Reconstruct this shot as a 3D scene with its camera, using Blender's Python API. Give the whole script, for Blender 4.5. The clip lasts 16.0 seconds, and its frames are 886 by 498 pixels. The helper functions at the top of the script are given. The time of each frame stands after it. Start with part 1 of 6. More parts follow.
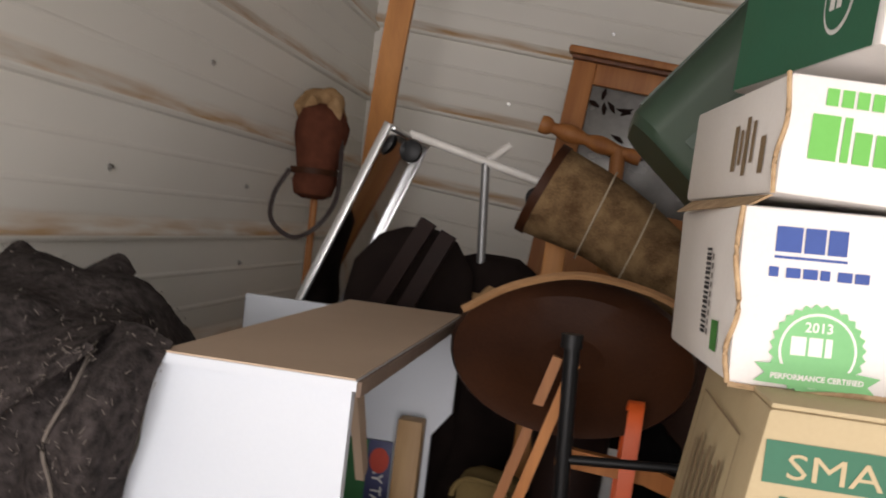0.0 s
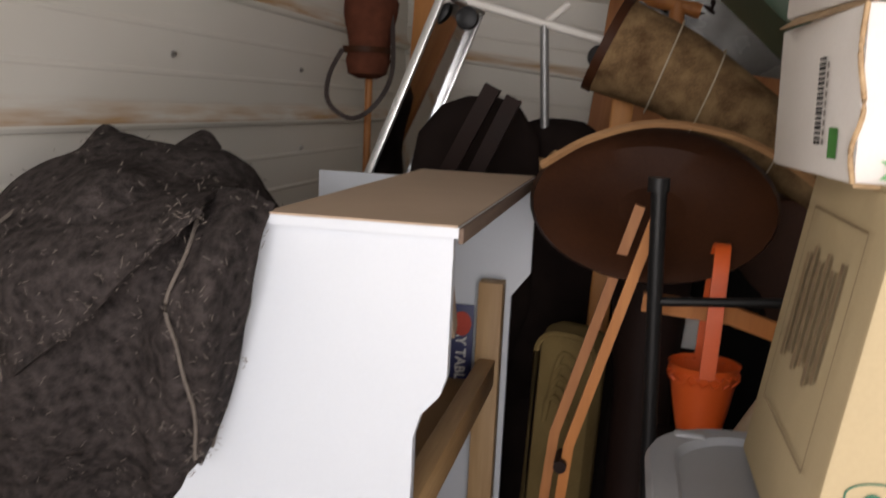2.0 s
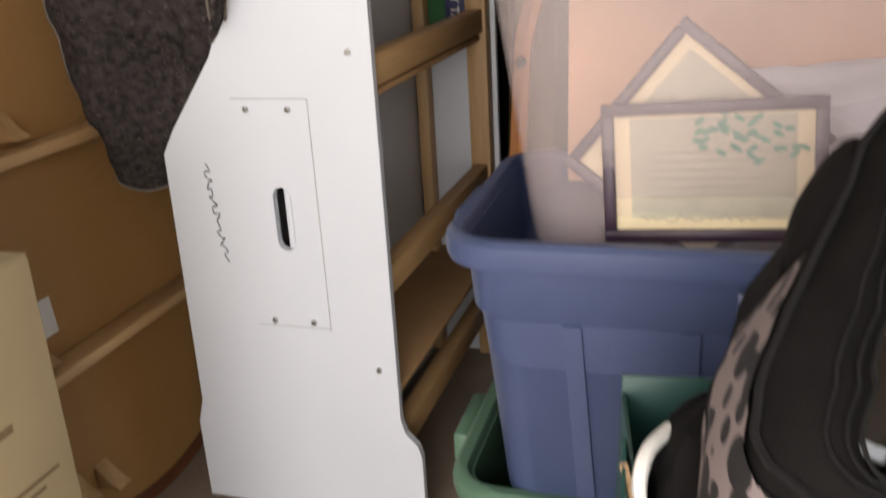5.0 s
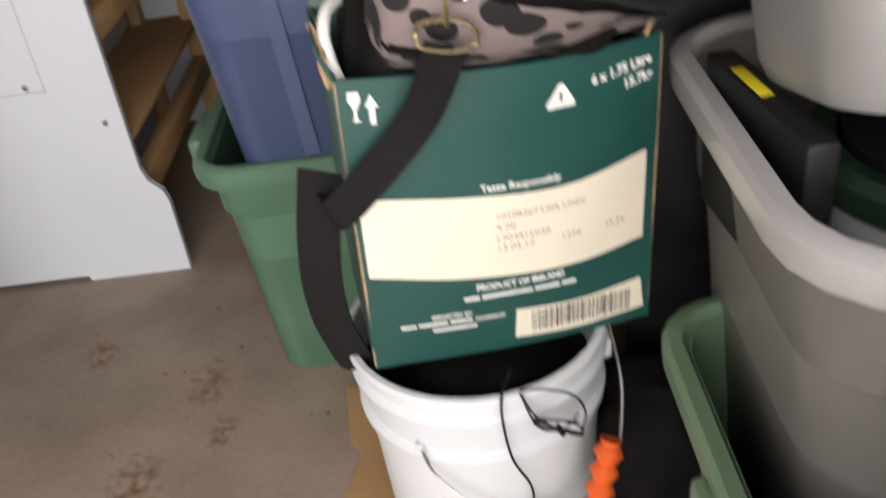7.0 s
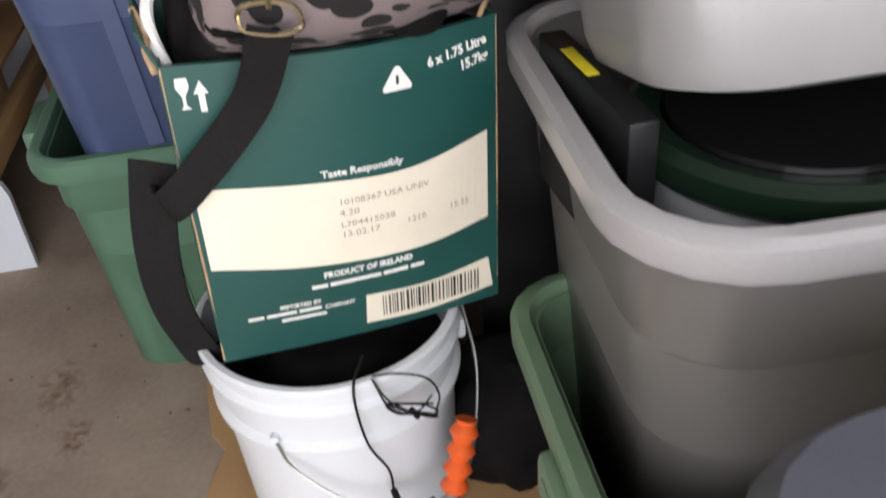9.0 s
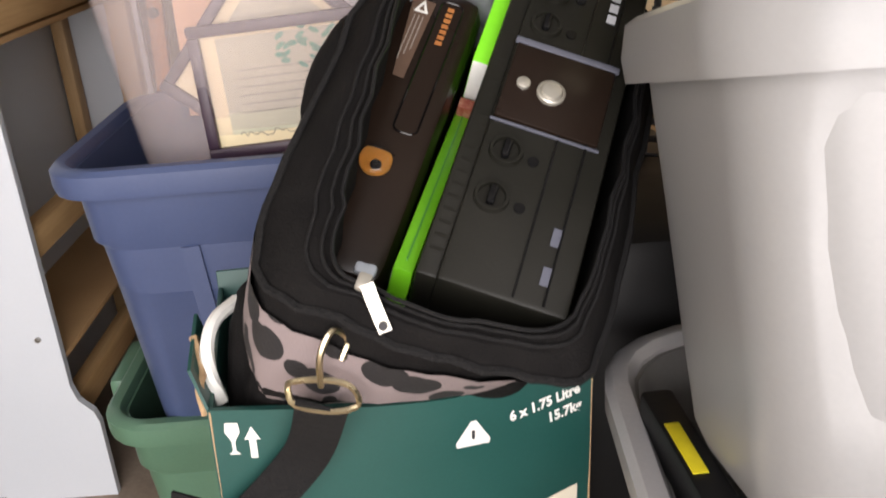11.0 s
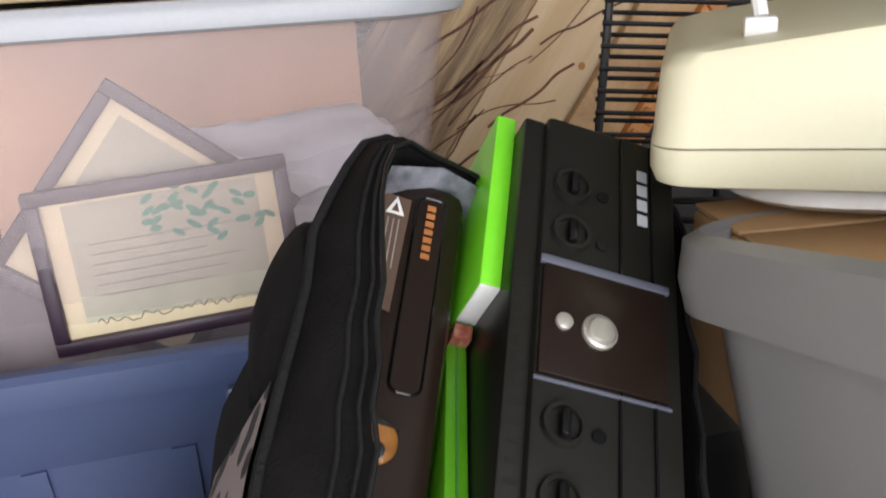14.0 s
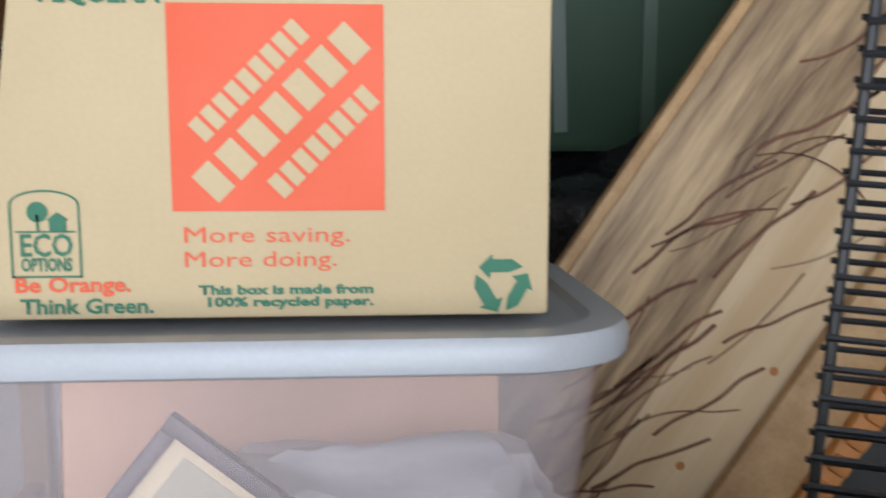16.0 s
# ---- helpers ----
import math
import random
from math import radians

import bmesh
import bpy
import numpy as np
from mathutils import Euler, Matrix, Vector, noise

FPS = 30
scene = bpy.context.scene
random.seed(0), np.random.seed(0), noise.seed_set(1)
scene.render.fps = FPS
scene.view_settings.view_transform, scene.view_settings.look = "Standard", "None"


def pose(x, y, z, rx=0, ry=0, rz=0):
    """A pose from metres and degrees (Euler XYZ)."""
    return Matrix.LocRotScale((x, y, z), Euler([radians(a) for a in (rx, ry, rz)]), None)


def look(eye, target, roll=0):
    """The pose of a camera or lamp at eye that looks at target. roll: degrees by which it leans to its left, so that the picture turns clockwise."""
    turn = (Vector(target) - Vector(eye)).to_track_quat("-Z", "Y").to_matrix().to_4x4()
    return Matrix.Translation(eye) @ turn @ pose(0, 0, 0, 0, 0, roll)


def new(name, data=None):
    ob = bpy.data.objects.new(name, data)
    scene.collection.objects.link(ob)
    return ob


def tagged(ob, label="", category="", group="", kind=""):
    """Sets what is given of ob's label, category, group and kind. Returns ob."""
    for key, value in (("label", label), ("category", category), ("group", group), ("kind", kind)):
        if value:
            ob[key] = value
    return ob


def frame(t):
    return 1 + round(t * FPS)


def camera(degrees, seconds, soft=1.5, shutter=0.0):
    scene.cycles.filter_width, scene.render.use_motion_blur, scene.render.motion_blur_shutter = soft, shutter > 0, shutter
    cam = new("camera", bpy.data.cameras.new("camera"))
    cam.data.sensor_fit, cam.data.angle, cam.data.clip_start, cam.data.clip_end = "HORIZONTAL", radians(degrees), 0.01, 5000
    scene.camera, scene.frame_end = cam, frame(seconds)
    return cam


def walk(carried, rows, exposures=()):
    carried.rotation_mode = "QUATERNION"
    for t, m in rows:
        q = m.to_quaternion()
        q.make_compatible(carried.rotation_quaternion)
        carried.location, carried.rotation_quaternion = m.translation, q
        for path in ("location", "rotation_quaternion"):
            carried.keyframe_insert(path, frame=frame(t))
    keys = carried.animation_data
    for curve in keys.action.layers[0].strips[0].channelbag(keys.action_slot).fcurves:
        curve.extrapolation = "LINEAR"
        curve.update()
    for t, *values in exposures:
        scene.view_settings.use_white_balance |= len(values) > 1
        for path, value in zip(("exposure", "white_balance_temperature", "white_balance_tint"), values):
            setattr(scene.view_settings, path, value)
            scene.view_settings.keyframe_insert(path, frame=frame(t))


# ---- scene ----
cam = camera(52.6, 16.0, soft=1.8, shutter=0.5)
PATH = [
    (0, (0.113, 0.037, 1.487), (-0.208, 2.01, 1.418), 6.8),
    (0.5, (0.067, 0.032, 1.498), (-0.138, 2.018, 1.371), 10.4),
    (1, (0.05, 0.021, 1.49), (-0.156, 2.002, 1.311), 9.9),
    (1.5, (0.049, 0.022, 1.461), (-0.221, 1.99, 1.234), 5.4),
    (2, (0.06, 0.012, 1.435), (-0.33, 1.947, 1.113), 2.8),
    (2.5, (0.095, -0.012, 1.406), (-0.394, 1.89, 1.03), 0.1),
    (3, (0.141, -0.055, 1.37), (-0.458, 1.817, 1.003), -2.1),
    (3.2, (0.17, -0.076, 1.357), (-0.478, 1.78, 0.988), -2.3),
    (5.3, (0.393, -0.417, 1.096), (-0.148, 1.356, 0.345), -3.2),
    (5.5, (0.391, -0.446, 1.078), (-0.075, 1.333, 0.292), -4.2),
    (6, (0.401, -0.507, 1.054), (0.088, 1.264, 0.179), -5.3),
    (6.5, (0.419, -0.552, 1.035), (0.281, 1.204, 0.087), -5.4),
    (7, (0.44, -0.587, 0.997), (0.402, 1.097, -0.082), -7.7),
    (7.5, (0.45, -0.626, 0.965), (0.536, 0.954, -0.258), -8.9),
    (8, (0.45, -0.639, 0.965), (0.604, 0.922, -0.276), -7.6),
    (8.5, (0.461, -0.629, 0.969), (0.678, 0.943, -0.248), -6.2),
    (9, (0.473, -0.584, 0.991), (0.696, 1.048, -0.142), -5.0),
    (9.5, (0.483, -0.525, 1.008), (0.691, 1.148, -0.067), -4.7),
    (10, (0.5, -0.477, 1.032), (0.638, 1.278, 0.083), -4.4),
    (12.3, (0.553, -0.379, 1.102), (0.495, 1.483, 0.373), -4.6),
    (12.5, (0.54, -0.362, 1.106), (0.536, 1.498, 0.37), -3.5),
    (13, (0.491, -0.288, 1.119), (0.68, 1.565, 0.389), -2.1),
    (13.5, (0.448, -0.238, 1.126), (0.833, 1.595, 0.427), -1.6),
    (14, (0.43, -0.208, 1.131), (0.892, 1.619, 0.461), -2.7),
    (14.5, (0.436, -0.177, 1.149), (0.949, 1.659, 0.545), -1.5),
    (15, (0.481, -0.105, 1.173), (0.911, 1.785, 0.68), -1.4),
    (15.5, (0.501, -0.03, 1.211), (0.812, 1.917, 0.876), -0.1),
    (16, (0.499, 0.006, 1.219), (0.629, 1.987, 0.976), 0.0),
]
EXPOSURES = [(0, -0.5, 6500, 10), (3, -0.47, 6600, 10), (5.5, -0.42, 6900, 10), (8, -0.6, 6400, 10), (9.4, -0.6, 6250, 10), (10, -0.17, 6300, 12), (11.2, -0.3, 6700, 10), (12.5, -0.5, 6900, 14), (13, -0.5, 6400, 8), (13.5, -0.4, 6200, 8), (14.5, -0.4, 5900, 8), (16, -0.55, 5600, 4)]
walk(cam, [(t, look(eye, target, roll)) for t, eye, target, roll in PATH], EXPOSURES)

# ---- world and light: daylight from the open door behind the camera ----
world = bpy.data.worlds.new("sky")
scene.world = world
world.use_nodes = True
wn = world.node_tree.nodes
sky = wn.new("ShaderNodeTexSky")
sky.sky_type, sky.sun_disc, sky.sun_elevation, sky.sun_rotation = "NISHITA", False, radians(48), radians(205)
world.node_tree.links.new(sky.outputs["Color"], wn["Background"].inputs["Color"])
wn["Background"].inputs["Strength"].default_value = 0.15
sun = new("sun", bpy.data.lights.new("sun", "SUN"))
sun.data.energy, sun.data.angle, sun.data.color = 3.0, radians(0.6), (1.0, 0.95, 0.87)
sun.matrix_world = look((0, 0, 5), Vector((0, 0, 5)) + Vector((-0.28, -0.6, -0.74)))
door_light = new("door_daylight", bpy.data.lights.new("door_daylight", "AREA"))
door_light.data.shape, door_light.data.size, door_light.data.size_y = "RECTANGLE", 2.6, 2.1
door_light.data.energy, door_light.data.color = 170, (1.0, 0.93, 0.92)
door_light.matrix_world = look((0.55, -2.1, 1.25), (0.5, 2, 1.2))


# ---- material makers ----
def node_mat(name):
    m = bpy.data.materials.new(name)
    m.use_nodes = True
    return m, m.node_tree.nodes, m.node_tree.links, m.node_tree.nodes["Principled BSDF"]


def surface(name, col, col2=None, rough=0.6, metal=0.0, scale=12, fine=160, bump=0.15, contrast=1.0, stretch=(1, 1, 1), spec=0.5, trans=0.0, sheen=0.0):
    """Two scales of noise between two colours, a little gloss variation and fine relief."""
    m, n, l, b = node_mat(name)
    col2 = col2 or tuple(c * 0.72 for c in col)
    tc = n.new("ShaderNodeTexCoord")
    mp = n.new("ShaderNodeMapping")
    mp.inputs["Scale"].default_value = stretch
    l.new(tc.outputs["Object"], mp.inputs["Vector"])
    big, small = n.new("ShaderNodeTexNoise"), n.new("ShaderNodeTexNoise")
    big.inputs["Scale"].default_value, small.inputs["Scale"].default_value = scale, fine
    big.inputs["Detail"].default_value, small.inputs["Detail"].default_value = 5, 3
    for k in (big, small):
        l.new(mp.outputs["Vector"], k.inputs["Vector"])
    mix = n.new("ShaderNodeMath")
    mix.operation = "MULTIPLY_ADD"
    mix.inputs[1].default_value, mix.inputs[2].default_value = 0.35, 0.0
    l.new(small.outputs["Fac"], mix.inputs[0])
    add = n.new("ShaderNodeMath")
    l.new(big.outputs["Fac"], add.inputs[0])
    l.new(mix.outputs[0], add.inputs[1])
    ramp = n.new("ShaderNodeMapRange")
    ramp.inputs["From Min"].default_value, ramp.inputs["From Max"].default_value = 0.68 - 0.25 / contrast, 0.68 + 0.25 / contrast
    l.new(add.outputs[0], ramp.inputs["Value"])
    cm = n.new("ShaderNodeMix")
    cm.data_type = "RGBA"
    cm.inputs["A"].default_value, cm.inputs["B"].default_value = (*col, 1), (*col2, 1)
    l.new(ramp.outputs["Result"], cm.inputs["Factor"])
    l.new(cm.outputs["Result"], b.inputs["Base Color"])
    rr = n.new("ShaderNodeMapRange")
    rr.inputs["To Min"].default_value, rr.inputs["To Max"].default_value = max(rough - 0.08, 0.02), min(rough + 0.1, 1)
    l.new(big.outputs["Fac"], rr.inputs["Value"])
    l.new(rr.outputs["Result"], b.inputs["Roughness"])
    b.inputs["Metallic"].default_value, b.inputs["Specular IOR Level"].default_value = metal, spec
    b.inputs["Transmission Weight"].default_value = trans
    b.inputs["Sheen Weight"].default_value = sheen
    if bump:
        bp = n.new("ShaderNodeBump")
        bp.inputs["Strength"].default_value, bp.inputs["Distance"].default_value = bump, 0.004
        l.new(add.outputs[0], bp.inputs["Height"])
        l.new(bp.outputs["Normal"], b.inputs["Normal"])
    return m


def wood(name, light, dark, axis=2, rings=18, rough=0.55):
    """Grain drawn out along one axis, with darker streaks."""
    s = [1.0, 1.0, 1.0]
    s[axis] = 0.06
    return surface(name, light, dark, rough, 0, rings, rings * 9, 0.12, 1.3, tuple(s))


def sheet_metal(name, pitch, phase):
    """Off-white painted wall sheet with rust and dirt along the ribs."""
    m, n, l, b = node_mat(name)
    tc, sp = n.new("ShaderNodeTexCoord"), n.new("ShaderNodeSeparateXYZ")
    l.new(tc.outputs["UV"], sp.inputs["Vector"])
    a = n.new("ShaderNodeMath")
    a.operation = "ADD"
    a.inputs[1].default_value = -phase
    l.new(sp.outputs["Y"], a.inputs[0])
    f = n.new("ShaderNodeMath")
    f.operation = "FLOORED_MODULO"
    f.inputs[1].default_value = pitch
    l.new(a.outputs[0], f.inputs[0])
    near = n.new("ShaderNodeMapRange")
    near.inputs["From Min"].default_value, near.inputs["From Max"].default_value = 0.052, 0.012
    l.new(f.outputs[0], near.inputs["Value"])
    mp = n.new("ShaderNodeMapping")
    mp.inputs["Scale"].default_value = (1.3, 12, 1)
    l.new(tc.outputs["UV"], mp.inputs["Vector"])
    no = n.new("ShaderNodeTexNoise")
    no.inputs["Scale"].default_value, no.inputs["Detail"].default_value = 3, 6
    l.new(mp.outputs["Vector"], no.inputs["Vector"])
    th = n.new("ShaderNodeMapRange")
    th.inputs["From Min"].default_value, th.inputs["From Max"].default_value = 0.34, 0.66
    l.new(no.outputs["Fac"], th.inputs["Value"])
    mul = n.new("ShaderNodeMath")
    mul.operation = "MULTIPLY"
    l.new(near.outputs["Result"], mul.inputs[0])
    l.new(th.outputs["Result"], mul.inputs[1])
    dirt = n.new("ShaderNodeTexNoise")
    dirt.inputs["Scale"].default_value, dirt.inputs["Detail"].default_value = 2.2, 8
    l.new(tc.outputs["UV"], dirt.inputs["Vector"])
    c1 = n.new("ShaderNodeMix")
    c1.data_type = "RGBA"
    c1.inputs["A"].default_value, c1.inputs["B"].default_value = (0.80, 0.78, 0.72, 1), (0.72, 0.69, 0.62, 1)
    l.new(dirt.outputs["Fac"], c1.inputs["Factor"])
    c2 = n.new("ShaderNodeMix")
    c2.data_type = "RGBA"
    c2.inputs["B"].default_value = (0.50, 0.30, 0.13, 1)
    l.new(c1.outputs["Result"], c2.inputs["A"])
    l.new(mul.outputs[0], c2.inputs["Factor"])
    l.new(c2.outputs["Result"], b.inputs["Base Color"])
    b.inputs["Roughness"].default_value = 0.42
    return m


M = {}
M["wall_left"] = sheet_metal("left_sheet", 0.302, 1.365)
M["wall_back"] = sheet_metal("back_sheet", 0.325, 1.872)
M["concrete"] = surface("concrete", (0.34, 0.275, 0.215), (0.20, 0.155, 0.118), 0.85, 0, 4.5, 90, 0.25, 1.1)
M["gravel"] = surface("yard_gravel", (0.35, 0.33, 0.30), (0.22, 0.2, 0.18), 0.95, 0, 6, 80, 0.5)
M["white_board"] = surface("white_melamine", (0.64, 0.675, 0.72), (0.60, 0.635, 0.68), 0.38, 0, 3, 240, 0.02)
M["tan_top"] = surface("tan_hardboard", (0.56, 0.42, 0.30), (0.50, 0.37, 0.26), 0.6, 0, 4, 300, 0.04)
M["raw_pine"] = wood("raw_pine", (0.50, 0.33, 0.16), (0.34, 0.20, 0.085), 2)
M["pine_y"] = wood("pine_long", (0.50, 0.33, 0.16), (0.34, 0.20, 0.085), 1)
M["edge"] = surface("pressed_edge", (0.16, 0.11, 0.08), None, 0.8)
M["felt"] = surface("grey_felt", (0.012, 0.0105, 0.010), (0.070, 0.058, 0.055), 1.0, 0, 70, 520, 1.0, 0.9, sheen=0.0, spec=0.05)
M["stitch"] = surface("stitching", (0.17, 0.145, 0.125), None, 1.0, 0, 200, 600, 0.5, spec=0.05)
M["card"] = surface("brown_cardboard", (0.44, 0.275, 0.135), (0.36, 0.22, 0.105), 0.8, 0, 5, 220, 0.06, spec=0.2)
M["card_pale"] = surface("pale_cardboard", (0.48, 0.385, 0.235), (0.42, 0.335, 0.20), 0.8, 0, 4, 240, 0.05, spec=0.2)
M["card_torn"] = surface("torn_cardboard_edge", (0.50, 0.35, 0.2), (0.3, 0.19, 0.1), 0.95, 0, 60, 300, 0.8)
M["white_card"] = surface("white_printed_card", (0.76, 0.73, 0.70), (0.68, 0.64, 0.60), 0.6, 0, 6, 260, 0.05, spec=0.3)
M["green_print"] = surface("green_print", (0.05, 0.22, 0.035), (0.065, 0.26, 0.05), 0.6)
M["lime_print"] = surface("bright_green_print", (0.12, 0.40, 0.06), (0.14, 0.44, 0.08), 0.6)
M["dkgreen_print"] = surface("dark_green_print", (0.02, 0.11, 0.055), (0.025, 0.13, 0.07), 0.6)
M["seal_green"] = surface("seal_green", (0.16, 0.42, 0.16), (0.2, 0.48, 0.2), 0.6)
M["blue_print"] = surface("blue_print", (0.02, 0.05, 0.22), (0.03, 0.07, 0.28), 0.6)
M["orange_print"] = surface("orange_print", (0.58, 0.082, 0.024), (0.54, 0.074, 0.02), 0.6)
M["black_ink"] = surface("black_ink", (0.02, 0.02, 0.022), None, 0.7)
M["pail_green"] = surface("bottle_green_plastic", (0.005, 0.016, 0.008), (0.008, 0.020, 0.011), 0.3, 0, 6, 200, 0.03)
M["grey_ink"] = surface("grey_ink", (0.30, 0.27, 0.24), None, 0.7)
M["brown_ink"] = surface("brown_ink", (0.25, 0.17, 0.09), None, 0.8)
M["white_ink"] = surface("white_ink", (0.78, 0.78, 0.74), None, 0.6)
M["bin_green"] = surface("green_plastic", (0.075, 0.155, 0.10), (0.095, 0.19, 0.125), 0.42, 0, 6, 260, 0.04)
M["bin_blue"] = surface("blue_plastic", (0.050, 0.072, 0.155), (0.066, 0.09, 0.18), 0.4, 0, 5, 240, 0.04)
M["bin_sage"] = surface("sage_plastic", (0.105, 0.175, 0.105), (0.135, 0.21, 0.13), 0.45, 0, 7, 200, 0.05)
M["bin_grey"] = surface("grey_plastic", (0.13, 0.127, 0.122), (0.165, 0.16, 0.155), 0.33, 0, 4, 260, 0.03)
M["bin_pale"] = surface("pale_grey_plastic", (0.225, 0.225, 0.225), (0.255, 0.255, 0.255), 0.32, 0, 4, 260, 0.03)
M["rim_silver"] = surface("silver_grey_plastic", (0.34, 0.335, 0.34), (0.40, 0.395, 0.40), 0.25, 0, 4, 260, 0.03)
M["lime_dark"] = surface("translucent_green_plastic", (0.09, 0.33, 0.008), (0.14, 0.42, 0.014), 0.3, 0, 30, 200, 0.05)
M["lid_slate"] = surface("slate_plastic", (0.075, 0.08, 0.105), (0.10, 0.105, 0.135), 0.5, 0, 9, 300, 0.1)
M["dark_green"] = surface("dark_green_plastic", (0.030, 0.056, 0.034), (0.038, 0.068, 0.043), 0.45, 0, 3, 200, 0.05)
M["lid_grey"] = surface("grey_lid_plastic", (0.30, 0.31, 0.33), (0.36, 0.37, 0.39), 0.35, 0, 8, 240, 0.05)
M["bucket_white"] = surface("white_plastic", (0.66, 0.69, 0.72), (0.60, 0.63, 0.66), 0.4, 0, 7, 200, 0.03)
M["black_plastic"] = surface("black_plastic", (0.005, 0.005, 0.0055), (0.009, 0.009, 0.0095), 0.45, 0, 20, 300, 0.1, spec=0.3)
M["black_gloss"] = surface("black_gloss", (0.005, 0.005, 0.0055), None, 0.12, 0, 20, 300, 0.03, spec=0.35)
M["console"] = surface("charcoal_console_plastic", (0.0075, 0.0075, 0.0055), (0.012, 0.0115, 0.009), 0.4, 0, 12, 500, 0.08, spec=0.3)
M["console_brown"] = surface("brown_black_console_plastic", (0.010, 0.0055, 0.0038), (0.015, 0.009, 0.006), 0.28, 0, 8, 400, 0.04, spec=0.3)
M["brown_label"] = surface("brown_label", (0.10, 0.06, 0.04), None, 0.5)
M["lime"] = surface("lime_plastic", (0.17, 0.62, 0.015), (0.22, 0.70, 0.03), 0.3, 0, 20, 200, 0.03)
M["orange"] = surface("orange_plastic", (0.72, 0.115, 0.02), (0.66, 0.10, 0.015), 0.4, 0, 20, 200, 0.05)
M["steel"] = surface("worn_steel", (0.55, 0.54, 0.52), (0.42, 0.41, 0.40), 0.3, 1.0, 30, 300, 0.05)
M["brass"] = surface("pale_brass", (0.62, 0.55, 0.38), (0.5, 0.43, 0.28), 0.28, 1.0, 30, 300, 0.05)
M["webbing"] = surface("black_webbing", (0.006, 0.006, 0.0065), (0.013, 0.0125, 0.0125), 0.85, 0, 300, 900, 0.6, spec=0.2)
M["nylon"] = surface("black_nylon", (0.0035, 0.0032, 0.0034), (0.0085, 0.0078, 0.0076), 0.8, 0, 28, 600, 0.7, spec=0.12)
M["lining"] = surface("silver_grey_lining", (0.20, 0.20, 0.23), (0.07, 0.07, 0.08), 0.3, 0, 45, 120, 1.0, 1.6)
M["cream"] = surface("cream_plastic", (0.60, 0.57, 0.40), (0.55, 0.52, 0.36), 0.45, 0, 5, 300, 0.04)
M["tube_white"] = surface("white_painted_tube", (0.75, 0.73, 0.69), (0.65, 0.62, 0.57), 0.4, 0, 20, 200, 0.05)
M["tube_grey"] = surface("grey_tube", (0.30, 0.30, 0.30), None, 0.4, 0.6)
M["alu"] = surface("brushed_aluminium", (0.70, 0.71, 0.71), (0.6, 0.61, 0.61), 0.3, 0.9, 30, 300, 0.03)
M["leather"] = surface("brown_leather", (0.055, 0.019, 0.007), (0.026, 0.009, 0.004), 0.55, 0, 6, 160, 0.3, spec=0.15)
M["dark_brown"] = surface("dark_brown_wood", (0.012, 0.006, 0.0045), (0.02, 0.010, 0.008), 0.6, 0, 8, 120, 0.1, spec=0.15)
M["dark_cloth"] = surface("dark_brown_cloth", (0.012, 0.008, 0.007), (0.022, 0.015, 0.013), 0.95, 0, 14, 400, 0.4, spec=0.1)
M["cane"] = wood("cane_wood", (0.42, 0.24, 0.11), (0.26, 0.13, 0.055), 0)
M["oak"] = wood("orange_oak", (0.42, 0.17, 0.045), (0.28, 0.10, 0.025), 2)
M["plank"] = wood("orange_plank", (0.55, 0.24, 0.06), (0.40, 0.16, 0.04), 2)
M["rim_wood"] = wood("dark_rim_wood", (0.17, 0.06, 0.025), (0.08, 0.03, 0.014), 1)
M["ply"] = surface("amber_plywood", (0.36, 0.20, 0.07), (0.30, 0.16, 0.055), 0.65, 0, 3, 200, 0.05, 1.0, (1, 0.15, 1))
M["carpet"] = surface("tan_woven_carpet", (0.26, 0.17, 0.085), (0.10, 0.058, 0.028), 1.0, 0, 22, 260, 0.9, 1.5, spec=0.05)
M["plush"] = surface("brown_plush", (0.12, 0.042, 0.024), (0.075, 0.026, 0.016), 1.0, 0, 30, 400, 0.9, spec=0.05)
M["fur"] = surface("tan_fur", (0.33, 0.21, 0.11), (0.22, 0.13, 0.06), 1.0, 0, 40, 400, 1.0, spec=0.05)
M["strap"] = surface("dark_strap", (0.03, 0.016, 0.012), None, 0.6)
M["olive"] = surface("olive_velvet", (0.20, 0.145, 0.06), (0.13, 0.09, 0.035), 0.95, 0, 10, 300, 0.5, spec=0.1)
M["orange_pole"] = wood("orange_lacquered_wood", (0.52, 0.20, 0.04), (0.38, 0.13, 0.025), 2)
M["paper"] = surface("printed_paper", (0.70, 0.69, 0.67), (0.62, 0.61, 0.60), 0.7)
M["cream_cloth"] = surface("cream_cloth", (0.50, 0.42, 0.30), (0.42, 0.35, 0.25), 0.9, 0, 20, 300, 0.3)
M["green_label"] = surface("green_label", (0.03, 0.16, 0.05), None, 0.5)
M["navy_label"] = surface("navy_label", (0.035, 0.04, 0.13), None, 0.5)
M["red_label"] = surface("red_label", (0.55, 0.06, 0.03), None, 0.5)
M["manual_red"] = surface("dull_red_print", (0.20, 0.035, 0.02), (0.32, 0.16, 0.10), 0.5, 0, 160, 500, 0.05, 2.0)
M["yellow"] = surface("yellow_tape", (0.80, 0.68, 0.02), None, 0.5)
M["whisky_green"] = surface("dark_teal_print", (0.009, 0.055, 0.047), (0.014, 0.072, 0.062), 0.42, 0, 5, 300, 0.06)
M["cream_print"] = surface("cream_print", (0.74, 0.69, 0.56), (0.68, 0.63, 0.51), 0.55)
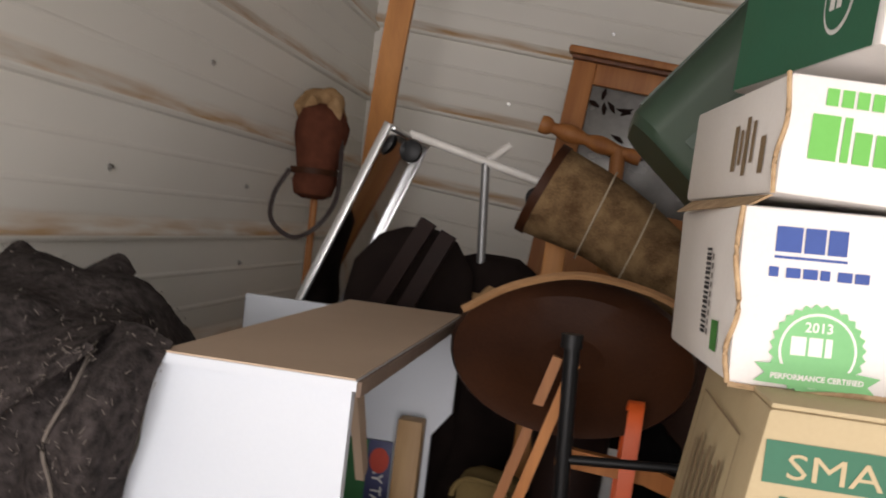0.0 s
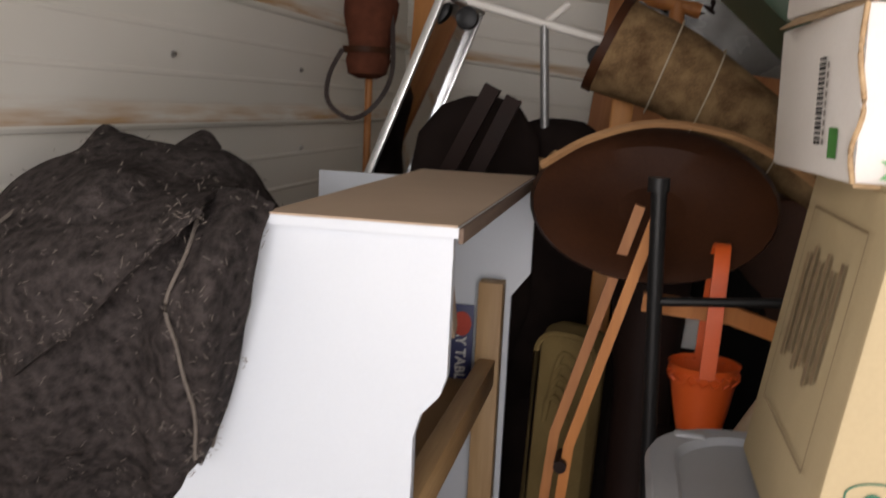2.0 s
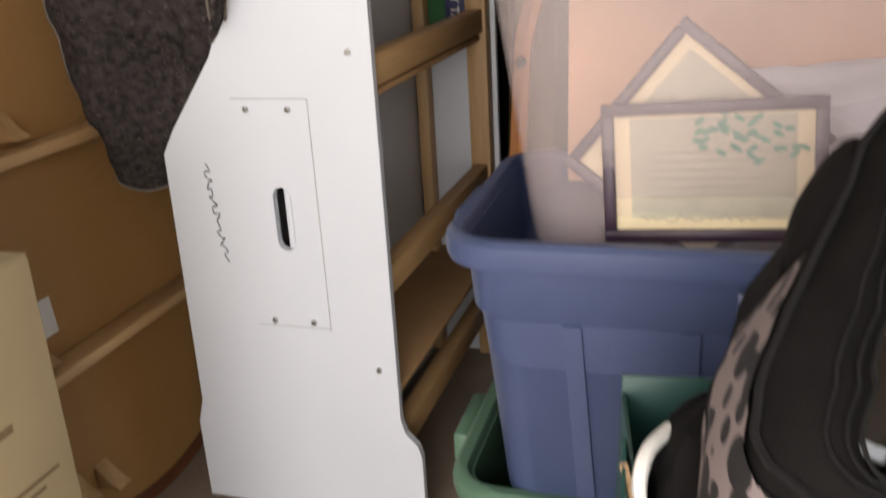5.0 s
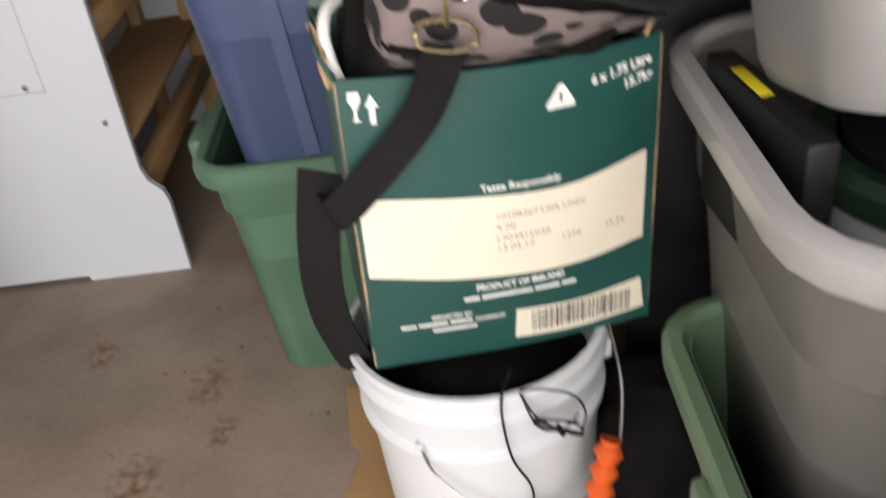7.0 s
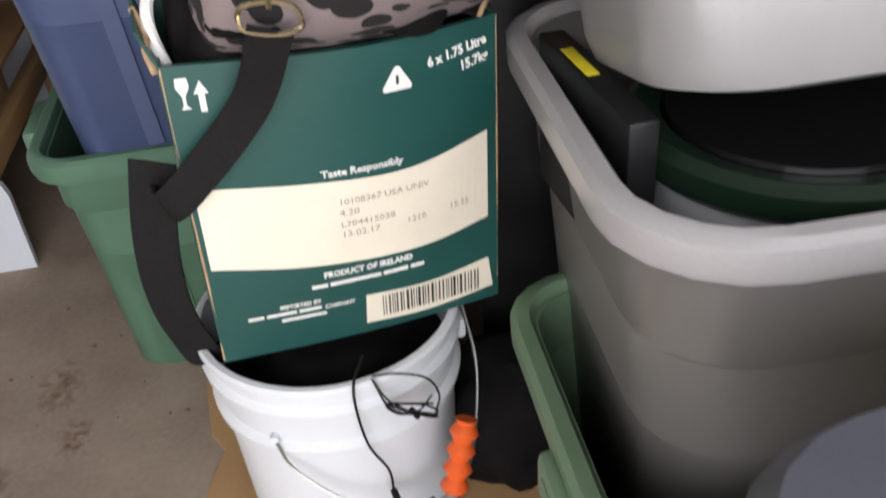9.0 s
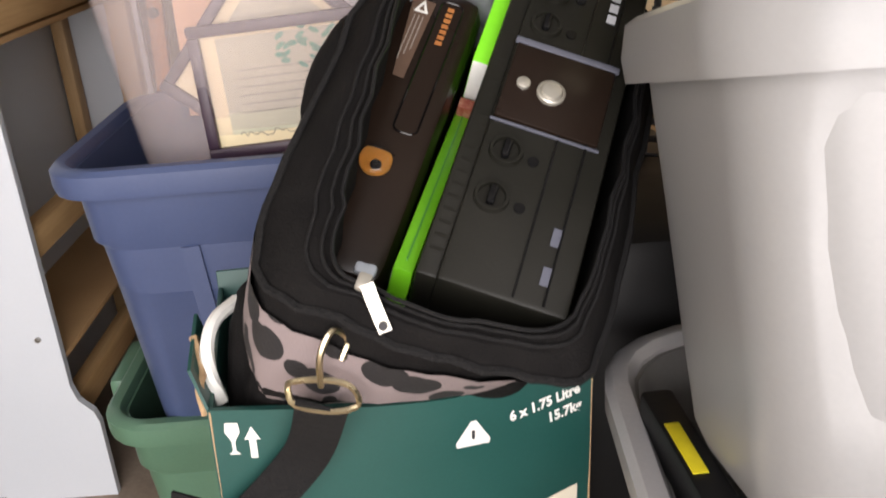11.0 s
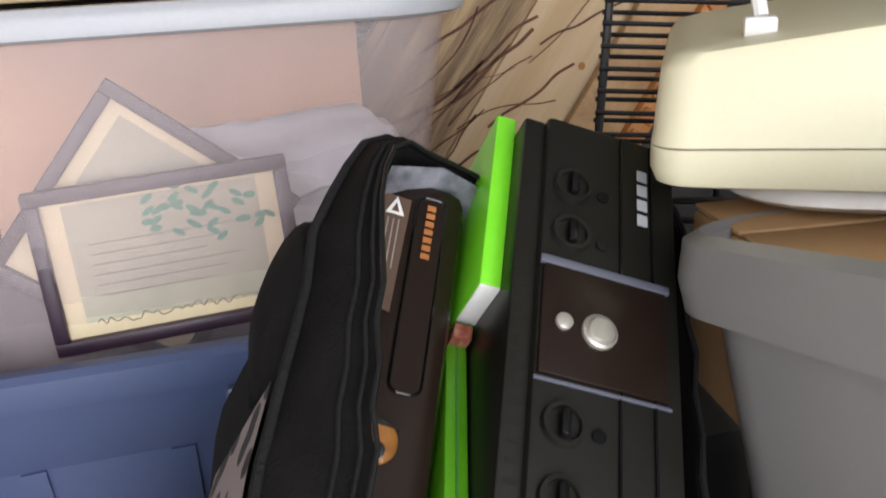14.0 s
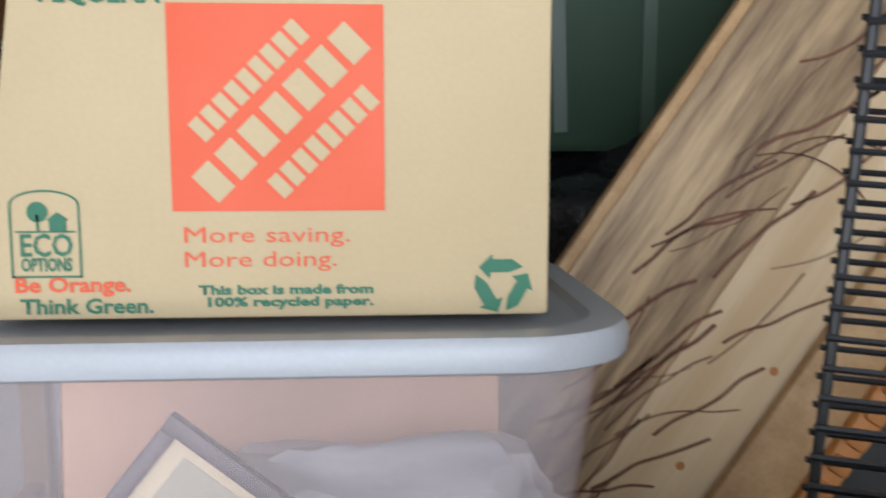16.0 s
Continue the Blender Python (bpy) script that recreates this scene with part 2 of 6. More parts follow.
M["bag_plastic"] = surface("black_bin_liner", (0.010, 0.010, 0.011), None, 0.25, 0, 30, 120, 0.9)
M["pale_pine"] = wood("pale_knotty_pine", (0.66, 0.52, 0.33), (0.52, 0.37, 0.20), 2, 14)
M["wire"] = surface("black_wire", (0.012, 0.012, 0.014), None, 0.4)
M["cord"] = surface("white_cord", (0.72, 0.71, 0.67), None, 0.45)
M["dial"] = surface("silver_button", (0.5, 0.48, 0.42), (0.4, 0.38, 0.33), 0.35, 0.6)
M["amber"] = surface("amber_disc", (0.75, 0.33, 0.05), None, 0.3)
M["eye_white"] = surface("clear_dome", (0.55, 0.6, 0.66), None, 0.1)
M["dome"] = surface("clear_dome_plastic", (1, 1, 1), (1, 1, 1), 0.06, trans=1.0, bump=0)
M["mirror"] = surface("mirror_glass", (0.82, 0.82, 0.82), (0.8, 0.8, 0.8), 0.04, 1.0, 5, 50, 0)
M["frame_wood"] = surface("plum_frame", (0.022, 0.012, 0.028), (0.045, 0.02, 0.035), 0.4)
M["etched"] = surface("etched_mirror_glass", (0.20, 0.195, 0.185), (0.12, 0.115, 0.11), 0.25, 0.3, 9, 60, 0.05)
M["print_paper"] = surface("cream_art_print", (0.76, 0.66, 0.42), (0.68, 0.58, 0.38), 0.7)
M["print_field"] = surface("grey_green_print", (0.50, 0.48, 0.36), (0.40, 0.40, 0.30), 0.7, 0, 16, 90, 0)
M["teal_ink"] = surface("teal_leaf_ink", (0.10, 0.26, 0.22), (0.16, 0.34, 0.2), 0.7)
M["tissue"] = surface("white_tissue", (0.78, 0.78, 0.80), (0.70, 0.71, 0.74), 0.8, 0, 14, 90, 0.9)
M["peach"] = surface("peach_card", (0.74, 0.46, 0.29), (0.66, 0.40, 0.25), 0.8)


def clear_plastic():
    m, n, l, b = node_mat("cloudy_clear_plastic")
    b.inputs["Base Color"].default_value = (0.84, 0.77, 0.76, 1)
    b.inputs["Roughness"].default_value = 0.25
    tr = n.new("ShaderNodeBsdfTransparent")
    tr.inputs["Color"].default_value = (0.97, 0.95, 0.96, 1)
    mx = n.new("ShaderNodeMixShader")
    mx.inputs["Fac"].default_value = 0.86
    l.new(b.outputs["BSDF"], mx.inputs[1])
    l.new(tr.outputs["BSDF"], mx.inputs[2])
    l.new(mx.outputs["Shader"], n["Material Output"].inputs["Surface"])
    return m


M["clear"] = clear_plastic()


def soft_stain():
    """A thin rust-coloured stain that fades out to its rim."""
    m, n, l, b = node_mat("rusty_floor_stain")
    b.inputs["Base Color"].default_value = (0.26, 0.135, 0.07, 1)
    b.inputs["Roughness"].default_value = 0.9
    tc, gr, no = n.new("ShaderNodeTexCoord"), n.new("ShaderNodeTexGradient"), n.new("ShaderNodeTexNoise")
    mp = n.new("ShaderNodeMapping")
    mp.inputs["Location"].default_value, mp.inputs["Scale"].default_value = (-1, -1, 0), (2, 2, 0)
    gr.gradient_type = "SPHERICAL"
    no.inputs["Scale"].default_value, no.inputs["Detail"].default_value = 45, 5
    l.new(tc.outputs["Generated"], mp.inputs["Vector"])
    l.new(mp.outputs["Vector"], gr.inputs["Vector"])
    l.new(tc.outputs["Object"], no.inputs["Vector"])
    cut = n.new("ShaderNodeMapRange")
    cut.inputs["From Min"].default_value, cut.inputs["From Max"].default_value = 0.42, 0.68
    l.new(no.outputs["Fac"], cut.inputs["Value"])
    mu = n.new("ShaderNodeMath")
    mu.operation, mu.use_clamp = "MULTIPLY", True
    l.new(gr.outputs["Fac"], mu.inputs[0])
    l.new(cut.outputs["Result"], mu.inputs[1])
    tr, mx = n.new("ShaderNodeBsdfTransparent"), n.new("ShaderNodeMixShader")
    soft = n.new("ShaderNodeMath")
    soft.operation, soft.inputs[1].default_value = "MULTIPLY", 0.45
    l.new(mu.outputs[0], soft.inputs[0])
    l.new(soft.outputs[0], mx.inputs["Fac"])
    l.new(tr.outputs["BSDF"], mx.inputs[1])
    l.new(b.outputs["BSDF"], mx.inputs[2])
    l.new(mx.outputs["Shader"], n["Material Output"].inputs["Surface"])
    return m


M["stain"] = soft_stain()


def spotted(name):
    """Grey cloth printed with dark overlapping round spots."""
    m, n, l, b = node_mat(name)
    tc = n.new("ShaderNodeTexCoord")
    mask = None
    for sc, lim in ((25, 0.42), (38, 0.35)):
        vo = n.new("ShaderNodeTexVoronoi")
        vo.inputs["Scale"].default_value, vo.inputs["Randomness"].default_value = sc, 0.9
        l.new(tc.outputs["Object"], vo.inputs["Vector"])
        lt = n.new("ShaderNodeMath")
        lt.operation = "LESS_THAN"
        lt.inputs[1].default_value = lim
        l.new(vo.outputs["Distance"], lt.inputs[0])
        if mask:
            mx = n.new("ShaderNodeMath")
            mx.operation = "MAXIMUM"
            l.new(mask.outputs[0], mx.inputs[0])
            l.new(lt.outputs[0], mx.inputs[1])
            lt = mx
        mask = lt
    cm = n.new("ShaderNodeMix")
    cm.data_type = "RGBA"
    cm.inputs["A"].default_value, cm.inputs["B"].default_value = (0.21, 0.17, 0.17, 1), (0.010, 0.009, 0.010, 1)
    l.new(mask.outputs[0], cm.inputs["Factor"])
    l.new(cm.outputs["Result"], b.inputs["Base Color"])
    b.inputs["Roughness"].default_value = 0.75
    no, bp = n.new("ShaderNodeTexNoise"), n.new("ShaderNodeBump")
    no.inputs["Scale"].default_value = 500
    bp.inputs["Strength"].default_value, bp.inputs["Distance"].default_value = 0.3, 0.002
    l.new(tc.outputs["Object"], no.inputs["Vector"])
    l.new(no.outputs["Fac"], bp.inputs["Height"])
    l.new(bp.outputs["Normal"], b.inputs["Normal"])
    return m


M["spots"] = spotted("spotted_cloth")
M["bark_board"] = surface("painted_slab", (0.50, 0.36, 0.20), (0.13, 0.08, 0.045), 0.6, 0, 6, 60, 0.1, 1.5, (5.0, 1, 0.35))


# ---- mesh makers ----
def mesh_of(bm, name, material, smooth):
    me = bpy.data.meshes.new(name)
    bmesh.ops.recalc_face_normals(bm, faces=bm.faces)
    bm.to_mesh(me)
    bm.free()
    me.materials.append(material)
    if smooth:
        me.shade_smooth()
        me.set_sharp_from_angle(angle=radians(38))
    return me


def part(name, bm, material, parent, label="", smooth=True):
    ob = new(name, mesh_of(bm, name, M[material], smooth))
    ob.parent = parent
    return tagged(ob, label) if label else ob


def thing(name, m, label, category, group="", kind=""):
    ob = new(name)
    ob.empty_display_size = 0.05
    ob.matrix_world = m
    return tagged(ob, label, category, group, kind)


def single(name, bm, material, m, label, category, group="", kind="", smooth=True):
    ob = new(name, mesh_of(bm, name, M[material], smooth))
    ob.matrix_world = m
    return tagged(ob, label, category, group, kind)


def block(cx, cy, cz, sx, sy, sz, bevel=0.003, m=None):
    """A box by its centre and size with rounded edges."""
    bm = bmesh.new()
    bmesh.ops.create_cube(bm, size=1, matrix=Matrix.Translation((cx, cy, cz)) @ Matrix.Diagonal((sx, sy, sz, 1)))
    if bevel:
        bmesh.ops.bevel(bm, geom=bm.edges[:], offset=bevel, segments=2, affect="EDGES", profile=0.5)
    if m:
        bm.transform(m)
    return bm


def join(*bms):
    """Several bmeshes of one part as one."""
    out = bmesh.new()
    for b in bms:
        me = bpy.data.meshes.new("tmp")
        b.to_mesh(me)
        b.free()
        out.from_mesh(me)
        bpy.data.meshes.remove(me)
    return out


def loft(rings, cap0=True, cap1=True, wrap=True):
    bm = bmesh.new()
    vs = [[bm.verts.new(p) for p in r] for r in rings]
    k = len(rings[0])
    for a, b in zip(vs, vs[1:]):
        for i in range(k if wrap else k - 1):
            j = (i + 1) % k
            bm.faces.new((a[i], a[j], b[j], b[i]))
    if cap0:
        bm.faces.new(vs[0][::-1])
    if cap1:
        bm.faces.new(vs[-1])
    return bm


def rrect(w, d, r, z, n=5):
    """A rounded rectangle about the origin at height z."""
    r = min(r, w / 2 - 1e-4, d / 2 - 1e-4)
    pts = []
    for cx, cy, a0 in ((w / 2 - r, d / 2 - r, 0), (-w / 2 + r, d / 2 - r, 90), (-w / 2 + r, -d / 2 + r, 180), (w / 2 - r, -d / 2 + r, 270)):
        for i in range(n + 1):
            a = radians(a0 + 90 * i / n)
            pts.append((cx + r * math.cos(a), cy + r * math.sin(a), z))
    return pts


def circle(r, z, n=32, c=(0, 0)):
    return [(c[0] + r * math.cos(2 * math.pi * i / n), c[1] + r * math.sin(2 * math.pi * i / n), z) for i in range(n)]


def smooth_line(pts, n=8):
    """Catmull-Rom through the points."""
    p = [Vector(q) for q in pts]
    p = [2 * p[0] - p[1]] + p + [2 * p[-1] - p[-2]]
    out = []
    for i in range(1, len(p) - 2):
        for k in range(n):
            t = k / n
            out.append(0.5 * (2 * p[i] + (p[i + 1] - p[i - 1]) * t + (2 * p[i - 1] - 5 * p[i] + 4 * p[i + 1] - p[i + 2]) * t * t + (3 * p[i] - p[i - 1] - 3 * p[i + 1] + p[i + 2]) * t ** 3))
    out.append(p[-2])
    return out


def sweep(pts, r, n=8, flat=None, up=(0, 0, 1)):
    """A rod along points; r may be a list; flat=(w, h) gives a strap."""
    pts = [Vector(p) for p in pts]
    rings = []
    for i, p in enumerate(pts):
        d = (pts[min(i + 1, len(pts) - 1)] - pts[max(i - 1, 0)]).normalized()
        side = d.cross(Vector(up))
        if side.length < 1e-4:
            side = d.cross(Vector((1, 0.1, 0)))
        side.normalize()
        top = side.cross(d)
        rr = r[i] if isinstance(r, (list, tuple)) else r
        if flat:
            w, h = flat
            rings.append([p + side * a + top * b for a, b in ((-w / 2, -h / 2), (w / 2, -h / 2), (w / 2, h / 2), (-w / 2, h / 2))])
        else:
            rings.append([p + rr * (side * math.cos(2 * math.pi * k / n) + top * math.sin(2 * math.pi * k / n)) for k in range(n)])
    return loft(rings)


def rod(a, b, r, n=12, r2=None):
    return sweep([a, b], [r, r2 if r2 is not None else r], n)


def plate(outline, thick, axis="y", at=0.0, hole=None):
    """A flat outline of (u, v) pairs given thickness: axis y puts u on x and v on z; axis z puts u on x and v on y; axis x puts u on y and v on z."""
    bm = bmesh.new()
    def place(u, v, w):
        return {"y": (u, at + w, v), "z": (u, v, at + w), "x": (at + w, u, v)}[axis]
    def edges(line, w):
        vs = [bm.verts.new(place(u, v, w)) for u, v in line]
        return vs, [bm.edges.new((vs[i], vs[(i + 1) % len(vs)])) for i in range(len(vs))]
    for w in (0.0, thick):
        loops = [edges(outline, w)] + ([edges(hole, w)] if hole else [])
        if hole:
            bmesh.ops.triangle_fill(bm, edges=loops[0][1] + loops[1][1], use_beauty=True)
        else:
            bm.faces.new(loops[0][0])
        if w == 0.0:
            first = [l[0] for l in loops]
        else:
            for fa, (fb, _) in zip(first, loops):
                for i in range(len(fb)):
                    j = (i + 1) % len(fb)
                    bm.faces.new((fa[i], fa[j], fb[j], fb[i]))
    return bm


def letters(words, size, material, m, parent, width=None, name="lettering", bold=0.0):
    """Words as a thin mesh; the text's plane is x right, y up, its origin at the lower left."""
    cu = bpy.data.curves.new("words", "FONT")
    cu.body, cu.size, cu.offset, cu.resolution_u = words, size, bold, 2
    tmp = new("words", cu)
    bpy.context.view_layer.update()
    me = bpy.data.meshes.new_from_object(tmp.evaluated_get(bpy.context.evaluated_depsgraph_get()))
    bpy.data.objects.remove(tmp)
    if width:
        xs = [v.co.x for v in me.vertices]
        me.transform(Matrix.Scale(width / max(max(xs), 1e-4), 4, (1, 0, 0)))
    me.transform(m)
    me.materials.clear()
    me.materials.append(M[material])
    ob = new(name, me)
    ob.parent = parent
    return ob


def bars(rows, material, m, parent, name="printed_text", z=0.0006):
    """Plain bars of print: (x, y, width, height) in the plane's own x and y."""
    bm = bmesh.new()
    for x, y, w, h in rows:
        vs = [bm.verts.new(m @ Vector(p)) for p in ((x, y, z), (x + w, y, z), (x + w, y + h, z), (x, y + h, z))]
        bm.faces.new(vs)
    return part(name, bm, material, parent, smooth=False)


def shape(pts, material, m, parent, name="printed_shape", z=0.0006):
    bm = bmesh.new()
    bm.faces.new([bm.verts.new(m @ Vector((x, y, z))) for x, y in pts])
    return part(name, bm, material, parent, smooth=False)


def face_y(x, y, z):
    """Print plane on a face that looks to -y: x right, z up."""
    return Matrix.Translation((x, y, z)) @ Matrix.Rotation(radians(90), 4, "X")


def closed_line(pts, n=5):
    """Catmull-Rom round a closed run of points."""
    p, out = [Vector(q) for q in pts], []
    k = len(p)
    for i in range(k):
        a, b, c, d = p[i - 1], p[i], p[(i + 1) % k], p[(i + 2) % k]
        for j in range(n):
            t = j / n
            out.append(0.5 * (2 * b + (c - a) * t + (2 * a - 5 * b + 4 * c - d) * t * t + (3 * b - a - 3 * c + d) * t ** 3))
    return out


def strip(low, high, material, m, parent, name, z=0.0006, cols=30):
    """A printed band between two lines of (x, y) points, in many columns, so that it can follow a bowed panel."""
    bm = bmesh.new()
    lo, hi = smooth_line([(x, y, z) for x, y in low], cols // (len(low) - 1)), smooth_line([(x, y, z) for x, y in high], cols // (len(high) - 1))
    vs = [(bm.verts.new(m @ a), bm.verts.new(m @ b)) for a, b in zip(lo, hi)]
    for a, b in zip(vs, vs[1:]):
        bm.faces.new((a[0], b[0], b[1], a[1]))
    return part(name, bm, material, parent, smooth=False)


def warp(th, move):
    """Bends every mesh of a thing by move(x, y, z)."""
    for o in th.children_recursive:
        for v in o.data.vertices:
            v.co = move(*v.co)


def ring_pts(r, n=24, cx=0.0, cy=0.0, sq=1.0):
    return [(cx + r * math.cos(2 * math.pi * i / n), cy + sq * r * math.sin(2 * math.pi * i / n)) for i in range(n)]


# ---- the unit: floor, wall sheets, roof, door opening ----
def ribbed_profile(z0, z1, pitch, phase):
    """(height, depth) along a ribbed sheet: one double-edged rib per pitch and shallow creases between."""
    out = []
    k = math.floor((z0 - phase) / pitch) - 1
    while True:
        b = phase + k * pitch
        if b > z1 + pitch:
            break
        for dz, dp in ((-0.014, 0), (-0.010, 0.017), (-0.004, 0.021), (0.004, 0.021), (0.036, 0.002), (0.040, 0),
                       (0.098, 0), (0.103, 0.0025), (0.107, 0.0025), (0.112, 0), (0.193, 0), (0.198, 0.0025), (0.202, 0.0025), (0.207, 0)):
            out.append((b + dz, dp))
        k += 1
    return [(min(max(z, z0), z1), d) for z, d in out if z0 - 0.1 < z < z1 + 0.1]


def wall_sheet(name, along, length, place, z1, pitch, phase, slope, material, label):
    prof = ribbed_profile(-1.0, z1 + 1.0, pitch, phase)
    cols = 12
    bm = bmesh.new()
    uv = bm.loops.layers.uv.new()
    grid = []
    for c in range(cols + 1):
        u = along + length * c / cols
        grid.append([(bm.verts.new(place(u, min(max(z + slope * u, 0.0), z1), d)), u, z) for z, d in prof])
    for a, b in zip(grid, grid[1:]):
        for i in range(len(prof) - 1):
            q = (a[i], a[i + 1], b[i + 1], b[i])
            if abs(q[0][0].co.z - q[1][0].co.z) + abs(q[2][0].co.z - q[3][0].co.z) < 1e-5:
                continue
            f = bm.faces.new([v[0] for v in q])
            for lp, v in zip(f.loops, q):
                lp[uv].uv = (v[1], v[2])
    loose = [v for v in bm.verts if not v.link_faces]
    bmesh.ops.delete(bm, geom=loose, context="VERTS")
    me = bpy.data.meshes.new(name)
    bm.to_mesh(me)
    bm.free()
    me.materials.append(M[material])
    ob = new(name, me)
    so = ob.modifiers.new("thickness", "SOLIDIFY")
    so.thickness, so.offset = 0.004, 0
    return tagged(ob, label, "wall", kind="structure")


WX, BY, RX, FY, ROOF = -0.92, 3.85, 2.1, -2.0, 2.75
wall_left = wall_sheet("wall_left", FY, BY - FY, lambda u, z, d: (WX + d, u, z), ROOF, 0.302, 1.365, 0.0, "wall_left", "ribbed off-white steel wall with rust along its ribs")
wall_back = wall_sheet("wall_back", WX, RX - WX, lambda u, z, d: (u, BY - d, z), ROOF, 0.325, 1.872, -0.11, "wall_back", "ribbed off-white steel rear wall, ribs slightly sloping")
wall_right = wall_sheet("wall_right", FY, BY - FY, lambda u, z, d: (RX - d, u, z), ROOF, 0.302, 1.365, 0.0, "wall_left", "ribbed off-white steel wall")


def screws(wall, spots, aim):
    for p in spots:
        b = rod(p, Vector(p) + Vector(aim) * 0.004, 0.008, 10)
        part("screw", join(b, rod(Vector(p) + Vector(aim) * 0.004, Vector(p) + Vector(aim) * 0.009, 0.005, 6)), "steel", wall)


screws(wall_left, [(WX + 0.001, y, z) for y, z in ((1.05, 1.51), (1.82, 1.51), (2.59, 1.51), (1.2, 1.21), (1.97, 1.21), (1.5, 1.82), (2.27, 1.82), (2.6, 1.28))], (1, 0, 0))
screws(wall_back, [(x, BY - 0.001, z) for x, z in ((-0.76, 2.11), (0.1, 2.33), (-0.3, 2.0), (-0.76, 1.5))], (0, -1, 0))
floor = single("floor", block((WX + RX) / 2, (FY + BY) / 2, -0.06, RX - WX, BY - FY, 0.12, 0), "concrete", Matrix(), "stained tan concrete floor", "floor", kind="structure")
ground = single("ground", block(0, FY - 30, -0.10, 80, 60, 0.12, 0), "gravel", Matrix(), "pale gravel yard outside the open door", "ground", kind="structure")
ceiling = single("ceiling", block((WX + RX) / 2, (FY + BY) / 2, ROOF + 0.03, RX - WX, BY - FY, 0.06, 0), "bin_pale", Matrix(), "plain steel roof sheet", "ceiling", kind="structure")
wall_front = single("wall_front", block((WX + RX) / 2, FY - 0.03, 2.55, RX - WX, 0.06, 0.4, 0), "bin_pale", Matrix(), "steel header above the open door", "wall", kind="structure")


# ---- storage bins ----
def tub(th, w, d, h, taper, r, material, wall=0.004, band=0.09, lip=0.022, flutes=True, rim_label="", rim_mat=None):
    """An open plastic bin: tapered body with a wider band below the rim, upright flutes, and a rolled rim of its own."""
    def at(z):
        return taper + (1 - taper) * z / h
    zb = h - band
    rings = [rrect(w * at(0) - 0.02, d * at(0) - 0.02, r, 0), rrect(w * at(0), d * at(0), r, 0.012), rrect(w * at(zb) - 0.012, d * at(zb) - 0.012, r, zb - 0.012),
             rrect(w * at(zb) + 0.004, d * at(zb) + 0.004, r, zb), rrect(w - 0.004, d - 0.004, r, h - 0.012),
             rrect(w - 0.004 - 2 * wall, d - 0.004 - 2 * wall, r, h - 0.012), rrect(w * at(zb) - 2 * wall, d * at(zb) - 2 * wall, r, zb),
             rrect(w * at(0) - 2 * wall, d * at(0) - 2 * wall, r, 0.008)]
    body = part("body", loft(rings, True, True), material, th)
    a, b = w + 2 * lip, d + 2 * lip
    rim = loft([rrect(a - 0.004, b - 0.004, r + lip, h - 0.034), rrect(a, b, r + lip, h - 0.026), rrect(a, b, r + lip, h - 0.006), rrect(a - 0.012, b - 0.012, r + lip, h),
                rrect(w + 0.004, d + 0.004, r, h), rrect(w - 0.006, d - 0.006, r, h - 0.008), rrect(w - 0.006, d - 0.006, r, h - 0.016), rrect(w + 0.002, d + 0.002, r, h - 0.016),
                rrect(a - 0.008, b - 0.008, r + lip, h - 0.034)], False, False)
    part("rim", rim, rim_mat or material, th, rim_label)
    if flutes:
        for sx in (-0.27, -0.02, 0.27):
            for sy in (-1, 1):
                y0, y1 = sy * (d * at(0.03) / 2 + 0.002), sy * (d * at(zb) / 2 - 0.003)
                part("flute", sweep([(sx * w * taper, y0 - sy * 0.004, 0.03), (sx * w * at(zb), y1 - sy * 0.004, zb - 0.01)], 0, flat=(0.022, 0.012), up=(0, 1, 0)), material, th)
        for sy in (-0.22, 0.22):
            for sx in (-1, 1):
                x0, x1 = sx * (w * at(0.03) / 2 + 0.002), sx * (w * at(zb) / 2 - 0.003)
                part("flute", sweep([(x0 - sx * 0.004, sy * d * taper, 0.03), (x1 - sx * 0.004, sy * d * at(zb), zb - 0.01)], 0, flat=(0.022, 0.012), up=(1, 0, 0)), material, th)
    return body


green_bin = thing("storage_bin", pose(0.35, 0.807, 0, 0, 0, 1), "open sage-green plastic storage bin under a blue bin", "storage bin", "stacked bins")
tub(green_bin, 0.555, 0.40, 0.425, 0.88, 0.05, "bin_green")
for sx in (-1, 1):
    part("handle", block(sx * 0.312, 0, 0.385, 0.03, 0.13, 0.05, 0.008), "bin_green", green_bin)
blue_bin = thing("storage_bin", pose(0.372, 0.775, 0.40, 0, 0, 1), "open royal-blue plastic storage bin stacked in a green one", "storage bin", "stacked bins")
tub(blue_bin, 0.56, 0.40, 0.385, 0.86, 0.05, "bin_blue", band=0.10)
for sx in (-1, 1):
    part("handle", block(sx * 0.305, 0, 0.345, 0.03, 0.13, 0.05, 0.008), "bin_blue", blue_bin)
part("handle_recess", block(0.12, -0.204, 0.318, 0.17, 0.012, 0.04, 0.005), "bin_blue", blue_bin)

